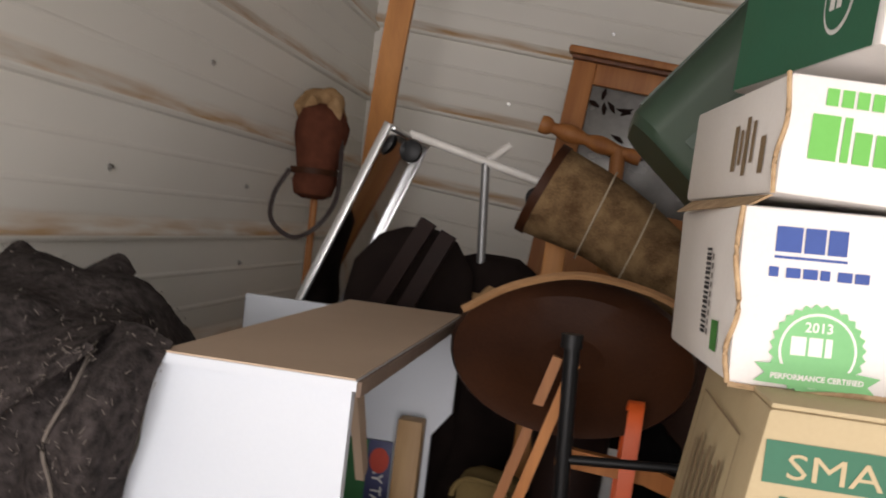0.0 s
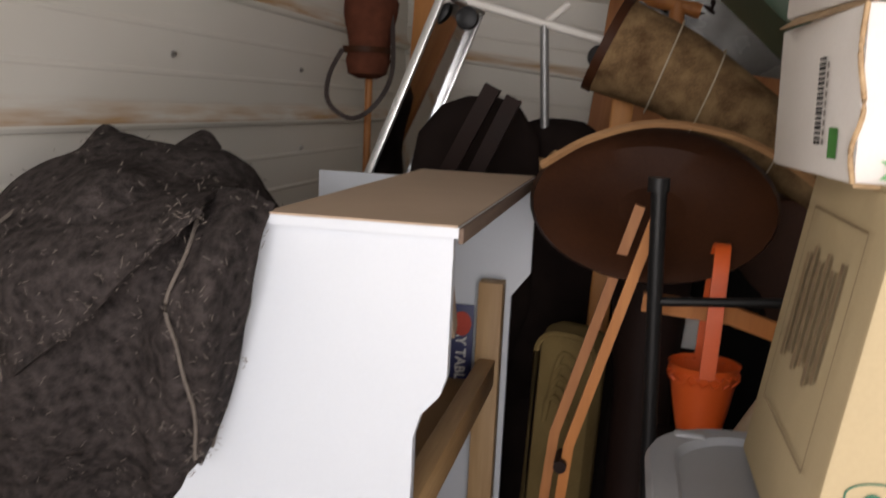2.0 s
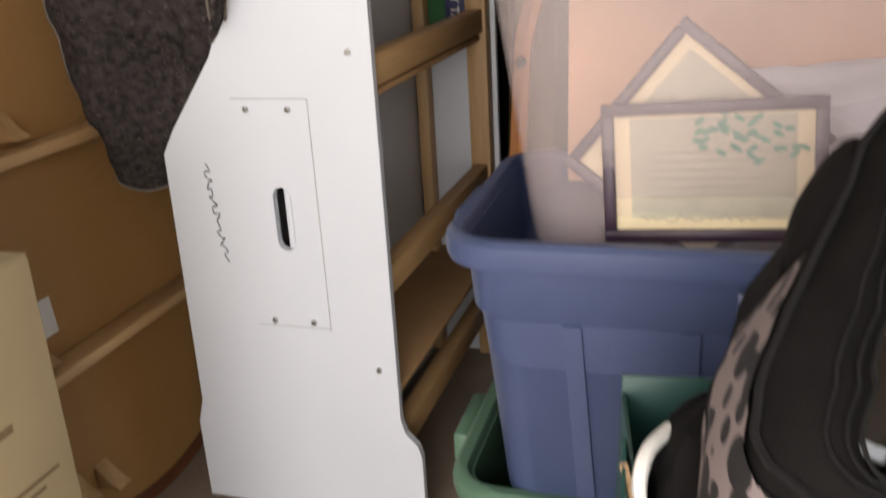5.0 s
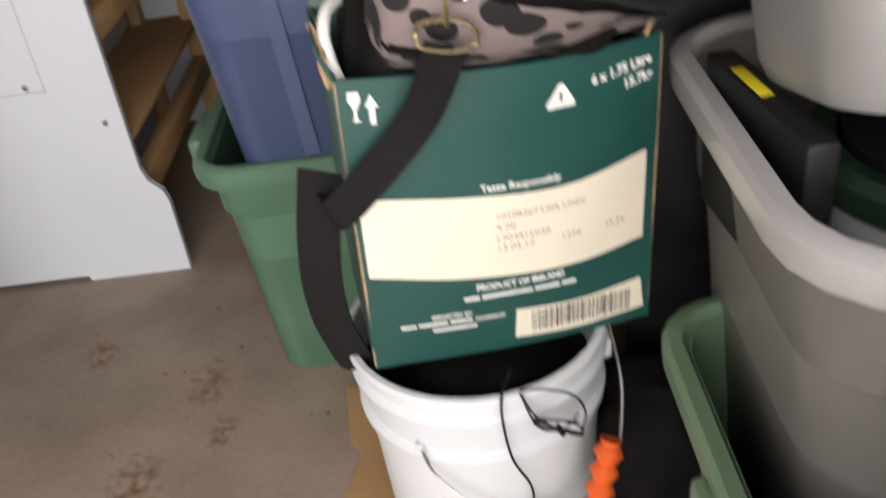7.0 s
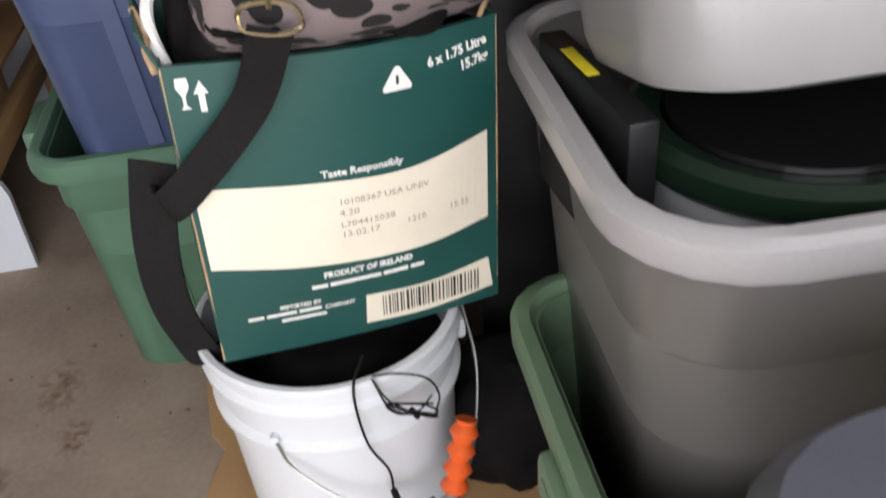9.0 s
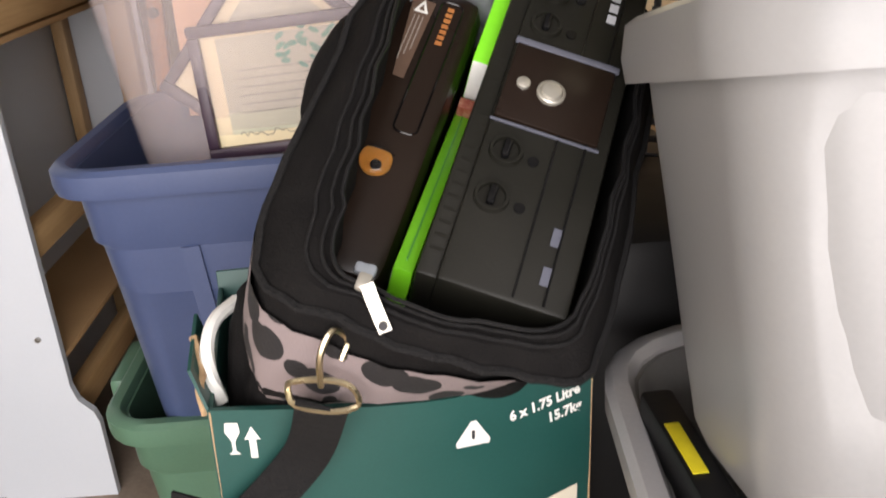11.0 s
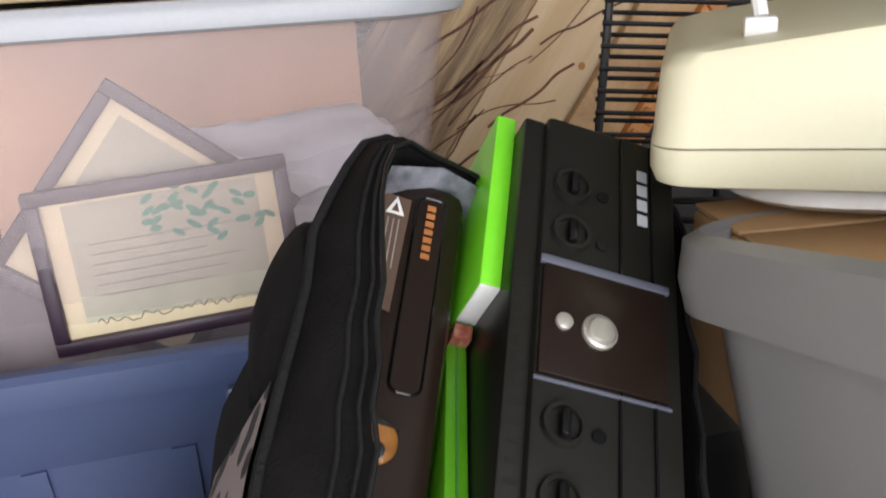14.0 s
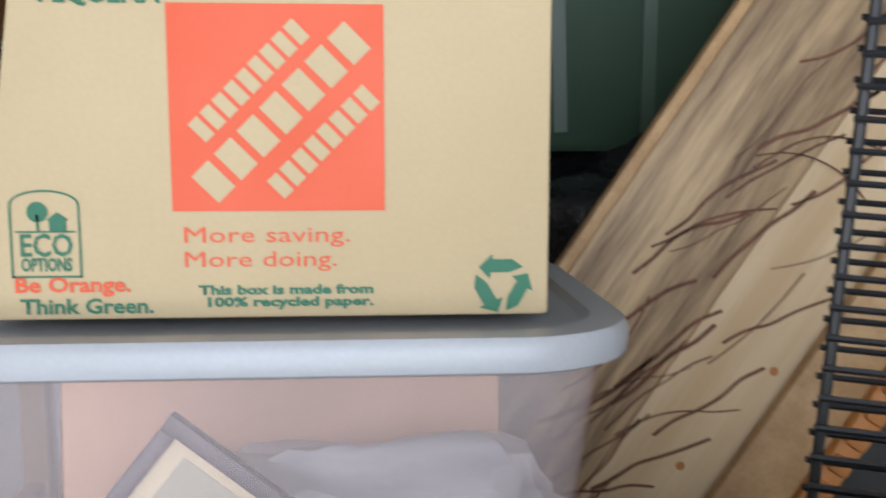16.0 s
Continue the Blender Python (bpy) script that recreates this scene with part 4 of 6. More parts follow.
rows = [[(-0.84, 1.42, 1.12), (-0.72, 1.45, 1.24), (-0.62, 1.45, 1.25), (-0.52, 1.42, 1.24), (-0.42, 1.35, 1.20)],
        [(-0.85, 1.22, 1.19), (-0.74, 1.24, 1.345), (-0.62, 1.21, 1.36), (-0.50, 1.20, 1.345), (-0.39, 1.16, 1.28)],
        [(-0.80, 1.00, 1.205), (-0.68, 1.00, 1.30), (-0.55, 0.96, 1.29), (-0.46, 1.02, 1.285), (-0.40, 1.05, 1.24)],
        [(-0.755, 0.97, 1.10), (-0.64, 0.93, 1.13), (-0.53, 0.97, 1.10), (-0.43, 0.93, 1.19), (-0.41, 0.99, 1.11)],
        [(-0.755, 1.00, 0.95), (-0.67, 0.96, 0.95), (-0.57, 1.01, 0.93), (-0.475, 0.985, 0.97), (-0.44, 1.035, 0.95)],
        [(-0.745, 1.03, 0.80), (-0.70, 0.99, 0.79), (-0.62, 1.035, 0.78), (-0.54, 1.04, 0.80), (-0.48, 1.06, 0.82)],
        [(-0.735, 1.05, 0.72), (-0.71, 1.02, 0.68), (-0.66, 1.05, 0.665), (-0.60, 1.06, 0.685), (-0.53, 1.07, 0.74)]]
bm, pts = cloth(rows, 2.0, 0.028, 0.006)
blanket = single("moving_blanket", bm, "felt", Matrix(), "grey-brown felt moving blanket draped over furniture", "blanket")
for k, e in enumerate((pts[0], pts[-1], [c[-1] for c in pts])):
    part("stitched_edge", sweep(e[::2], 0.0028, 6), "stitch", blanket)
drape_rows = [[(-0.697, 1.12, 1.321), (-0.635, 1.13, 1.335), (-0.568, 1.13, 1.338), (-0.497, 1.12, 1.332), (-0.434, 1.10, 1.321)],
              [(-0.694, 1.00, 1.273), (-0.617, 1.00, 1.293), (-0.545, 1.00, 1.306), (-0.481, 1.01, 1.313), (-0.433, 1.03, 1.316)],
              [(-0.717, 0.93, 1.213), (-0.622, 0.905, 1.223), (-0.532, 0.90, 1.240), (-0.463, 0.91, 1.267), (-0.420, 0.95, 1.302)],
              [(-0.678, 0.925, 1.145), (-0.609, 0.90, 1.155), (-0.534, 0.895, 1.187), (-0.466, 0.905, 1.243), (-0.413, 0.945, 1.297)],
              [(-0.654, 0.93, 1.083), (-0.610, 0.905, 1.105), (-0.545, 0.90, 1.157), (-0.472, 0.91, 1.232), (-0.410, 0.945, 1.293)]]
flap_rows = [[(-0.450, 1.03, 1.316), (-0.393, 1.01, 1.321), (-0.346, 1.01, 1.306)], [(-0.422, 0.95, 1.270), (-0.371, 0.935, 1.278), (-0.347, 0.985, 1.277)],
             [(-0.433, 0.915, 1.202), (-0.376, 0.905, 1.202), (-0.363, 0.98, 1.194)], [(-0.421, 0.92, 1.138), (-0.383, 0.915, 1.126), (-0.379, 0.985, 1.118)],
             [(-0.414, 0.94, 1.059), (-0.397, 0.945, 1.051), (-0.404, 0.99, 1.038)], [(-0.417, 0.96, 1.003), (-0.416, 0.965, 0.994), (-0.427, 0.995, 0.981)]]
pts2 = []
for seed, fold_rows in ((5.0, drape_rows), (6.0, flap_rows)):
    bm, run = cloth(fold_rows, seed, 0.012, 0.007, 10, 10)
    fold = part("fold", bm, "felt", blanket)
    part("stitched_edge", sweep([p + Vector((0, -0.004, 0)) for p in run[0][::2]], 0.0024, 6), "stitch", fold)
    pts2 += run

for seed, rows in ((7.0, [[(-0.82, 1.26, 1.24), (-0.75, 1.28, 1.375), (-0.68, 1.27, 1.352)], [(-0.80, 1.18, 1.20), (-0.735, 1.19, 1.335), (-0.64, 1.19, 1.335)]]), (9.0, [[(-0.62, 1.27, 1.345), (-0.575, 1.28, 1.375), (-0.54, 1.27, 1.35)], [(-0.63, 1.19, 1.33), (-0.57, 1.19, 1.345), (-0.51, 1.19, 1.33)]])):
    bm, _ = cloth(rows, seed, 0.008, 0.005, 8, 8)
    part("raised_corner", bm, "felt", blanket)
rf = random.Random(23)
fib = bmesh.new()
allp = [p for c in pts for p in c] + [p for c in pts2 for p in c]
for i in range(900):
    p = rf.choice(allp) + Vector((rf.uniform(-0.012, 0.012), -0.0065, rf.uniform(-0.012, 0.012)))
    a, ln = rf.uniform(0, 6.28), rf.uniform(0.003, 0.010)
    d, e = Vector((math.cos(a), -0.25, math.sin(a))) * ln, Vector((-math.sin(a), 0, math.cos(a))) * 0.0004
    fib.faces.new([fib.verts.new(q) for q in (p - e, p + d - e, p + d + e, p + e)])
fo = part("loose_fibres", fib, "stitch", blanket, "pale loose fibres", smooth=False)
tagged(fo, kind="stuff")


# ---- bucket, whisky carton, bag of consoles ----
flat_card = thing("flattened_cardboard", pose(0.49, 0.22, 0.001, 0, 0, 3), "flattened brown cardboard on the floor with green print", "cardboard")
ragged = [(-0.25, 0.36), (-0.245, 0.24), (-0.225, 0.2), (-0.255, 0.12), (-0.24, 0.03), (-0.25, -0.1), (-0.245, -0.28), (-0.1, -0.3), (0.1, -0.29), (0.32, -0.3), (0.33, 0.1), (0.31, 0.36)]
sheet = part("sheet", plate(ragged, 0.006, "z", 0.0), "card", flat_card, smooth=False)
part("loose_flap", block(-0.10, -0.21, 0.0095, 0.28, 0.10, 0.005, 0.001, pose(0, 0, 0, 0, 0, 3)), "card", flat_card)
UP = Matrix.Rotation(radians(180), 4, "Z")
letters("NEVER", 0.052, "lime_print", Matrix.Translation((0.035, -0.105, 0.0066)) @ UP, flat_card, 0.15, bold=0.001)
letters("USING", 0.052, "lime_print", Matrix.Translation((-0.105, -0.110, 0.0066)) @ UP, flat_card, 0.125, bold=0.001)
letters("IMPROVE", 0.045, "dkgreen_print", Matrix.Translation((0.23, -0.045, 0.0066)) @ UP, flat_card, 0.17, bold=0.001)
shape([(0.085, -0.16), (0.25, -0.15), (0.25, -0.11), (0.17, -0.085), (0.085, -0.11)], "blue_print", Matrix.Translation((0, 0, 0.0062)), flat_card, "printed_mark")
shape([(-0.03, -0.235), (0.12, -0.225), (0.12, -0.19), (0.05, -0.175), (-0.03, -0.195)], "blue_print", Matrix.Translation((0, 0, 0.0122)), flat_card, "printed_mark")

BX, BYY, BH = 0.447, 0.243, 0.365
bucket = thing("plastic_bucket", pose(BX, BYY, 0.008, 0, 0, 0), "white five-gallon plastic bucket with a wire handle", "bucket")
prof = [(0.122, 0), (0.128, 0.006), (0.1385, 0.25), (0.1385, 0.262), (0.147, 0.266), (0.148, 0.275), (0.1405, 0.282), (0.143, 0.318), (0.150, 0.322), (0.151, 0.33), (0.1445, 0.336), (0.146, 0.355), (0.152, 0.358), (0.152, BH - 0.003), (0.149, BH), (0.1425, BH), (0.140, BH - 0.012), (0.122, 0.012)]
part("body", loft([circle(r, z, 48) for r, z in prof]), "bucket_white", bucket)
part("handle_lug", block(0.150, 0.0, 0.300, 0.014, 0.03, 0.03, 0.006), "bucket_white", bucket)
part("handle_lug", rod((-0.075, -0.118, 0.288), (-0.077, -0.128, 0.288), 0.005, 10), "bucket_white", bucket)
arc = smooth_line([(-0.075, -0.128, 0.285), (-0.06, -0.145, 0.258), (-0.01, -0.165, 0.215), (0.05, -0.172, 0.188), (0.085, -0.165, 0.186), (0.13, -0.135, 0.205), (0.158, -0.06, 0.27), (0.155, 0.0, 0.33)], 6)
wire = part("wire_handle", sweep(arc, 0.0019, 6), "steel", bucket, "bent wire handle")
part("grip", sweep(arc[19:25], 0.008, 10), "black_plastic", wire, "black plastic grip")
fl = [Vector((0.105, -0.165, 0.20)) + Vector((0.025, 0.03, 0.075)) * k / 16 for k in range(17)]
part("float", sweep(fl, [0.0135 + 0.0035 * math.sin(k * 1.55) for k in range(17)], 14), "orange", wire, "orange ribbed foam float")
single("black_cloth", crumple(0.25, 0.25, 0.20, 77, amp=0.02), "nylon", pose(BX, BYY, 0.25), "black cloth filling the bucket", "cloth")
cable = thing("black_cable", pose(BX, BYY, 0.0), "thin black cable with a tied coil hanging from the bucket", "cable")
part("lead", sweep(smooth_line([(0.03, -0.12, 0.385), (0.015, -0.155, 0.372), (0.02, -0.158, 0.30), (0.038, -0.155, 0.25), (0.04, -0.155, 0.215)], 6), 0.0016, 6), "black_plastic", cable)
part("plug", rod((0.040, -0.155, 0.215), (0.044, -0.156, 0.19), 0.004, 8, 0.005), "black_plastic", cable)
for k in range(2):
    part("coil", sweep(smooth_line([(0.035, -0.150, 0.378), (0.050, -0.160, 0.352 - 0.010 * k), (0.082 + 0.004 * k, -0.157, 0.322), (0.098, -0.150, 0.310 + 0.008 * k), (0.082, -0.156, 0.325 + 0.012 * k), (0.056, -0.160, 0.334 + 0.014 * k), (0.046, -0.160, 0.350), (0.075, -0.156, 0.340 - 0.012 * k), (0.094, -0.150, 0.330 + 0.012 * k)], 6), 0.0013, 5), "black_plastic", cable)
part("coil", sweep(smooth_line([(0.036, -0.150, 0.382), (0.060, -0.156, 0.385), (0.090, -0.148, 0.365), (0.102, -0.144, 0.335), (0.096, -0.150, 0.318)], 6), 0.0013, 5), "black_plastic", cable)
part("tie", rod((0.070, -0.159, 0.336), (0.076, -0.158, 0.322), 0.0032, 8), "black_plastic", cable)

JW, JD, JH = 0.345, 0.235, 0.385
jm = Matrix.Translation((0.335, 0.154, 0.382)) @ pose(0, 0, 0, 0, 2.0, 9.3) @ Matrix.Diagonal((0.893, 1.0, 0.845, 1.0))
whisky = thing("bottle_carton", jm, "open dark green bottle carton with a cream band and barcode", "cardboard box")
t = 0.005
front_rows = [[(JW * u / 28, y, z) for u in range(29)] for z, y in ((0.0, 0.0), (JH * 0.33, 0.0), (JH * 0.66, 0.0), (JH, 0.0), (JH, t), (0.0, t))]
part("front_panel", loft(front_rows + front_rows[:1], False, False, False), "whisky_green", whisky)
for nm, c, k in (("back_panel", (JW / 2, JD - t / 2, JH / 2 + 0.01), (JW, t, JH + 0.02)), ("side_panel", (t / 2, JD / 2, JH / 2), (t, JD - 2 * t, JH)), ("side_panel", (JW - t / 2, JD / 2, JH / 2), (t, JD - 2 * t, JH)), ("bottom_panel", (JW / 2, JD / 2, t / 2), (JW - 2 * t, JD - 2 * t, t))):
    part(nm, block(*c, *k, 0.0015), "whisky_green", whisky)
J = face_y(0, -0.0002, 0)
strip([(0.008, 0.137), (0.112, 0.120), (0.24, 0.114), (0.331, 0.128)], [(0.008, 0.243), (0.126, 0.233), (0.233, 0.229), (0.331, 0.248)], "cream_print", J, whisky, "printed_band")
letters("Taste Responsibly", 0.0125, "white_ink", J @ Matrix.Translation((0.137, 0.238, 0.0006)), whisky, 0.09, bold=0.0004)
for w_, x_, z_, wd in (("10108367 USA UNIV", 0.152, 0.199, 0.104), ("4.20", 0.152, 0.184, 0.022), ("L704415038", 0.152, 0.168, 0.062), ("13.02.17", 0.152, 0.154, 0.044), ("1310", 0.227, 0.155, 0.024), ("15.35", 0.280, 0.158, 0.025)):
    letters(w_, 0.0115, "grey_ink", J @ Matrix.Translation((x_, z_, 0.0012)), whisky, wd, "stamped_code")
letters("PRODUCT OF IRELAND", 0.0115, "white_ink", J @ Matrix.Translation((0.127, 0.0995, 0.0006)), whisky, 0.105, bold=0.0005)
for x_, wd in ((0.112, 0.018), (0.133, 0.060), (0.196, 0.030), (0.229, 0.017)):
    bars([(x_, 0.0855, wd, 0.0055)], "white_ink", J, whisky)
letters("IMPORTED BY", 0.0075, "white_ink", J @ Matrix.Translation((0.073, 0.064, 0.0006)), whisky, 0.048, bold=0.0003)
for x_, wd in ((0.036, 0.018), (0.057, 0.034), (0.094, 0.026)):
    bars([(x_, 0.0545, wd, 0.0045)], "white_ink", J, whisky)
letters("COMPANY", 0.0075, "white_ink", J @ Matrix.Translation((0.124, 0.0535, 0.0006)), whisky, 0.036, bold=0.0003)
bars([(0.073, 0.0445, 0.052, 0.0045)], "white_ink", J, whisky)
strip([(0.171, 0.015), (0.25, 0.012), (0.337, 0.019)], [(0.173, 0.060), (0.25, 0.057), (0.331, 0.066)], "cream_print", J, whisky, "barcode_ground")
rb = random.Random(4)
xx, rowsb = 0.192, []
while xx < 0.318:
    wv = rb.choice((0.0012, 0.002, 0.0032))
    rowsb.append((xx, 0.0215, wv, 0.032))
    xx += wv + rb.choice((0.0014, 0.0022, 0.003))
tagged(bars(rowsb, "black_ink", J, whisky, "barcode", 0.0013), kind="stuff")
shape([(0.210, 0.328), (0.240, 0.328), (0.241, 0.333), (0.228, 0.356), (0.223, 0.356), (0.209, 0.333)], "white_ink", J, whisky, "printed_triangle")
bars([(0.2235, 0.336, 0.003, 0.010)], "black_ink", J, whisky, "printed_mark", 0.0012)
letters("6 x 1.75 Litre", 0.0155, "white_ink", J @ Matrix.Translation((0.260, 0.346, 0.0006)) @ Matrix.Rotation(radians(8), 4, "Z"), whisky, 0.072, bold=0.0006)
letters("15.7kg", 0.0155, "white_ink", J @ Matrix.Translation((0.298, 0.332, 0.0006)) @ Matrix.Rotation(radians(8), 4, "Z"), whisky, 0.036, bold=0.0006)
shape([(0.014, 0.338), (0.024, 0.338), (0.020, 0.342), (0.020, 0.352), (0.025, 0.362), (0.024, 0.372), (0.013, 0.372), (0.012, 0.362), (0.017, 0.352), (0.017, 0.342)], "white_ink", J, whisky, "printed_glass")
shape([(0.032, 0.334), (0.038, 0.334), (0.038, 0.354), (0.042, 0.354), (0.035, 0.368), (0.028, 0.354), (0.032, 0.354)], "white_ink", J, whisky, "printed_arrow")
part("corner_wear", sweep([(0.001, 0.001, 0.004), (0.002, 0.0005, 0.12), (0.001, 0.001, 0.25), (0.002, 0.001, 0.383)], 0.0016, 6), "card_torn", whisky)
part("corner_wear", sweep([(0.344, 0.001, 0.03), (0.3445, 0.0005, 0.2), (0.344, 0.001, 0.383)], 0.0012, 6), "card_torn", whisky)
part("torn_flap", loft([[(0.0, 0.0, 0.383), (0.0, 0.10, 0.383), (0.003, 0.10, 0.383), (0.003, 0.0, 0.383)], [(-0.014, 0.02, 0.415), (-0.010, 0.085, 0.435), (-0.007, 0.085, 0.435), (-0.011, 0.02, 0.415)]]), "whisky_green", whisky)
part("torn_flap", loft([[(0.325, 0.001, 0.384), (0.345, 0.03, 0.384), (0.341, 0.032, 0.384), (0.321, 0.004, 0.384)], [(0.336, 0.004, 0.402), (0.350, 0.02, 0.398), (0.347, 0.022, 0.398), (0.333, 0.007, 0.402)]]), "card_torn", whisky)
part("torn_edge", sweep(smooth_line([(-0.002, 0.008, 0.375), (-0.006, 0.02, 0.395), (-0.003, 0.035, 0.405), (-0.010, 0.06, 0.425)], 5), 0.004, 6), "card_torn", whisky, "torn brown edge")
part("liner_edge", sweep(smooth_line([(0.010, 0.030, 0.372), (0.004, 0.034, 0.395), (0.002, 0.045, 0.42), (0.010, 0.065, 0.437), (0.030, 0.090, 0.442)], 5), 0.0065, 8), "white_ink", whisky, "folded white liner edge")


def bowed(x, y, z):
    """The front panel bows out, most at the open top."""
    u = min(max(x / JW, 0.0), 1.0)
    return Vector((x, y - 0.028 * math.sin(math.pi * u ** 1.15) * (0.30 + 0.70 * z / JH) * max(0.0, 1 - max(y, 0.0) / 0.04), z))


warp(whisky, bowed)
single("black_jacket", crumple(0.10, 0.15, 0.26, 8, amp=0.02), "nylon", pose(0.395, 0.24, 0.66), "crumpled black cloth stuffed in the open carton", "cloth")
single("black_jacket", crumple(0.08, 0.14, 0.24, 12, amp=0.02), "nylon", pose(0.625, 0.33, 0.64), "crumpled black cloth beside the bag in the carton", "cloth")

V, U = Vector((0.924, -0.164, -0.349)), Vector((0.347, 0.749, 0.568))
U.normalize()
V = (V - U * V.dot(U)).normalized()
N = V.cross(U)
XB = Matrix.Translation((0.568, 0.142, 0.875)) @ Matrix((V, U, N)).transposed().to_4x4()

bag = thing("insulated_bag", XB, "open black zipped bag with grey spotted panels in a carton", "bag")
inv = XB.inverted()
# rings round the bag, from the near corner by the zip pull: mouth, shoulder seam, belly, and the foot inside the carton
mouth = [(-0.078, -0.088, 0.004), (-0.052, -0.104, 0.007), (0.0, -0.104, 0.008), (0.045, -0.100, 0.008), (0.076, -0.078, 0.004), (0.084, 0.0, -0.004), (0.084, 0.12, -0.012), (0.072, 0.215, -0.02), (-0.022, 0.222, -0.062), (-0.106, 0.190, -0.018), (-0.098, 0.06, 0.0), (-0.088, -0.045, 0.004)]
seam = [(-0.120, -0.106, -0.022), (-0.062, -0.124, -0.006), (0.0, -0.127, -0.004), (0.05, -0.122, -0.006), (0.096, -0.096, -0.018), (0.104, 0.0, -0.036), (0.104, 0.13, -0.046), (0.088, 0.232, -0.05), (-0.022, 0.236, -0.078), (-0.122, 0.203, -0.034), (-0.137, 0.06, -0.026), (-0.134, -0.055, -0.024)]
belly = [inv @ Vector(p) for p in ((0.396, 0.120, 0.748), (0.445, 0.104, 0.742), (0.510, 0.104, 0.738), (0.570, 0.116, 0.738), (0.630, 0.158, 0.738), (0.660, 0.235, 0.77), (0.680, 0.310, 0.80), (0.670, 0.400, 0.82), (0.560, 0.420, 0.84), (0.450, 0.400, 0.85), (0.402, 0.300, 0.82), (0.386, 0.190, 0.79))]
foot = [inv @ Vector(p) for p in ((0.402, 0.200, 0.690), (0.445, 0.198, 0.690), (0.510, 0.200, 0.690), (0.570, 0.212, 0.690), (0.618, 0.236, 0.690), (0.632, 0.240, 0.66), (0.634, 0.300, 0.66), (0.620, 0.350, 0.66), (0.540, 0.370, 0.66), (0.450, 0.365, 0.66), (0.404, 0.300, 0.66), (0.396, 0.220, 0.66))]


def bag_ring(ring, out=0.0):
    line = closed_line(ring, 5)
    mid = sum(line, Vector()) / len(line)
    return [p + (p - mid).normalized() * (out + 0.005 * noise.noise(p * 24) + 0.005 * noise.noise(p * 60)) for p in line]


def between(a, b, f):
    return [p.lerp(q, f) for p, q in zip(a, b)]


M0, M1, M2, M3 = bag_ring(mouth), bag_ring(seam), bag_ring(belly), bag_ring(foot)
deep = [p + Vector((0, 0, -0.13)) for p in M0]
puff = [p + Vector((0, 0, 0.007)) for p in between(M0, M1, 0.5)]
part("body", loft([M3, between(M2, M3, 0.55), M2, between(M1, M2, 0.5), M1, puff, M0, [p + Vector((0, 0, -0.01)) for p in M0], deep]), "nylon", bag)
for ring, r, mt, nm in ((M1, 0.0032, "webbing", "piping"), (between(M0, M1, 0.34), 0.0014, "webbing", "zip_tape"), (between(M0, M1, 0.14), 0.0012, "webbing", "zip_tape"), (M0, 0.0015, "black_plastic", "zip_teeth")):
    lift = Vector((0, 0, 0.006 if ring is not M1 else 0.001))
    part(nm, sweep([p + lift for p in ring + ring[:1]], r, 6), mt, bag)
# the spotted cloth: low on the front, higher at the near corner, one run of columns wrapping three sides
cols = [(51 + k) % 60 for k in range(32)]
top_f = [0.06 if k < 6 else 0.06 + 0.20 * min((k - 6) / 9, 1.0) for k in range(32)]
bag_mid = sum(M2, Vector()) / 60
panel = []
for f in (0.0, 0.2, 0.4, 0.6, 0.8, 1.0):
    row = []
    for c, a in zip(cols, top_f):
        g = a + (1.9 - a) * f
        p = M1[c].lerp(M2[c], g) if g <= 1 else M2[c].lerp(M3[c], (g - 1))
        out = p - bag_mid
        row.append(p + (out - Vector((0, 0, out.z))).normalized() * 0.004)
    panel.append(row)
part("spotted_panel", loft(panel, False, False, False), "spots", bag, "grey cloth printed with dark spots")
part("lining", loft([[Vector((-0.104, 0.183, -0.022)), Vector((-0.07, 0.203, -0.034)), Vector((-0.044, 0.212, -0.052)), Vector((-0.02, 0.212, -0.066))], [Vector((-0.106, 0.172, -0.045)), Vector((-0.07, 0.194, -0.056)), Vector((-0.044, 0.204, -0.07)), Vector((-0.02, 0.206, -0.08))], [Vector((-0.106, 0.160, -0.10)), Vector((-0.07, 0.190, -0.10)), Vector((-0.044, 0.198, -0.10)), Vector((-0.02, 0.202, -0.10))]], False, False, False), "lining", bag, "shiny grey inner lining")
pull = sweep([inv @ Vector(p) for p in ((0.487, 0.058, 0.848), (0.490, 0.054, 0.838), (0.496, 0.050, 0.819))], 0, flat=(0.0085, 0.0022), up=inv.to_3x3() @ Vector((0, -1, 0.4)))
part("side_pad", crumple(0.045, 0.12, 0.10, 15, amp=0.004), "nylon", bag, "black padded side pocket").location = (-0.138, 0.095, -0.075)
zp = part("zip_pull", pull, "dial", bag, "pale metal zip pull")
part("slider", block(-0.054, -0.104, 0.016, 0.009, 0.012, 0.006, 0.002), "dial", zp)
part("pull_mark", rod(inv @ Vector((0.4948, 0.0500, 0.823)), inv @ Vector((0.4948, 0.0472, 0.824)), 0.0028, 8), "black_ink", zp)
dring = smooth_line([(0.425, 0.082, 0.765), (0.43, 0.072, 0.776), (0.45, 0.066, 0.78), (0.468, 0.066, 0.774), (0.472, 0.07, 0.757), (0.455, 0.07, 0.753), (0.43, 0.075, 0.757), (0.425, 0.082, 0.765)], 4)
clip = part("strap_clip", join(sweep([inv @ p for p in dring], 0.0022, 6), sweep([inv @ Vector(p) for p in smooth_line([(0.45, 0.066, 0.775), (0.453, 0.06, 0.80), (0.462, 0.064, 0.815), (0.47, 0.07, 0.805), (0.465, 0.068, 0.792)], 5)], 0.0022, 6)), "brass", bag, "pale metal swivel clip")
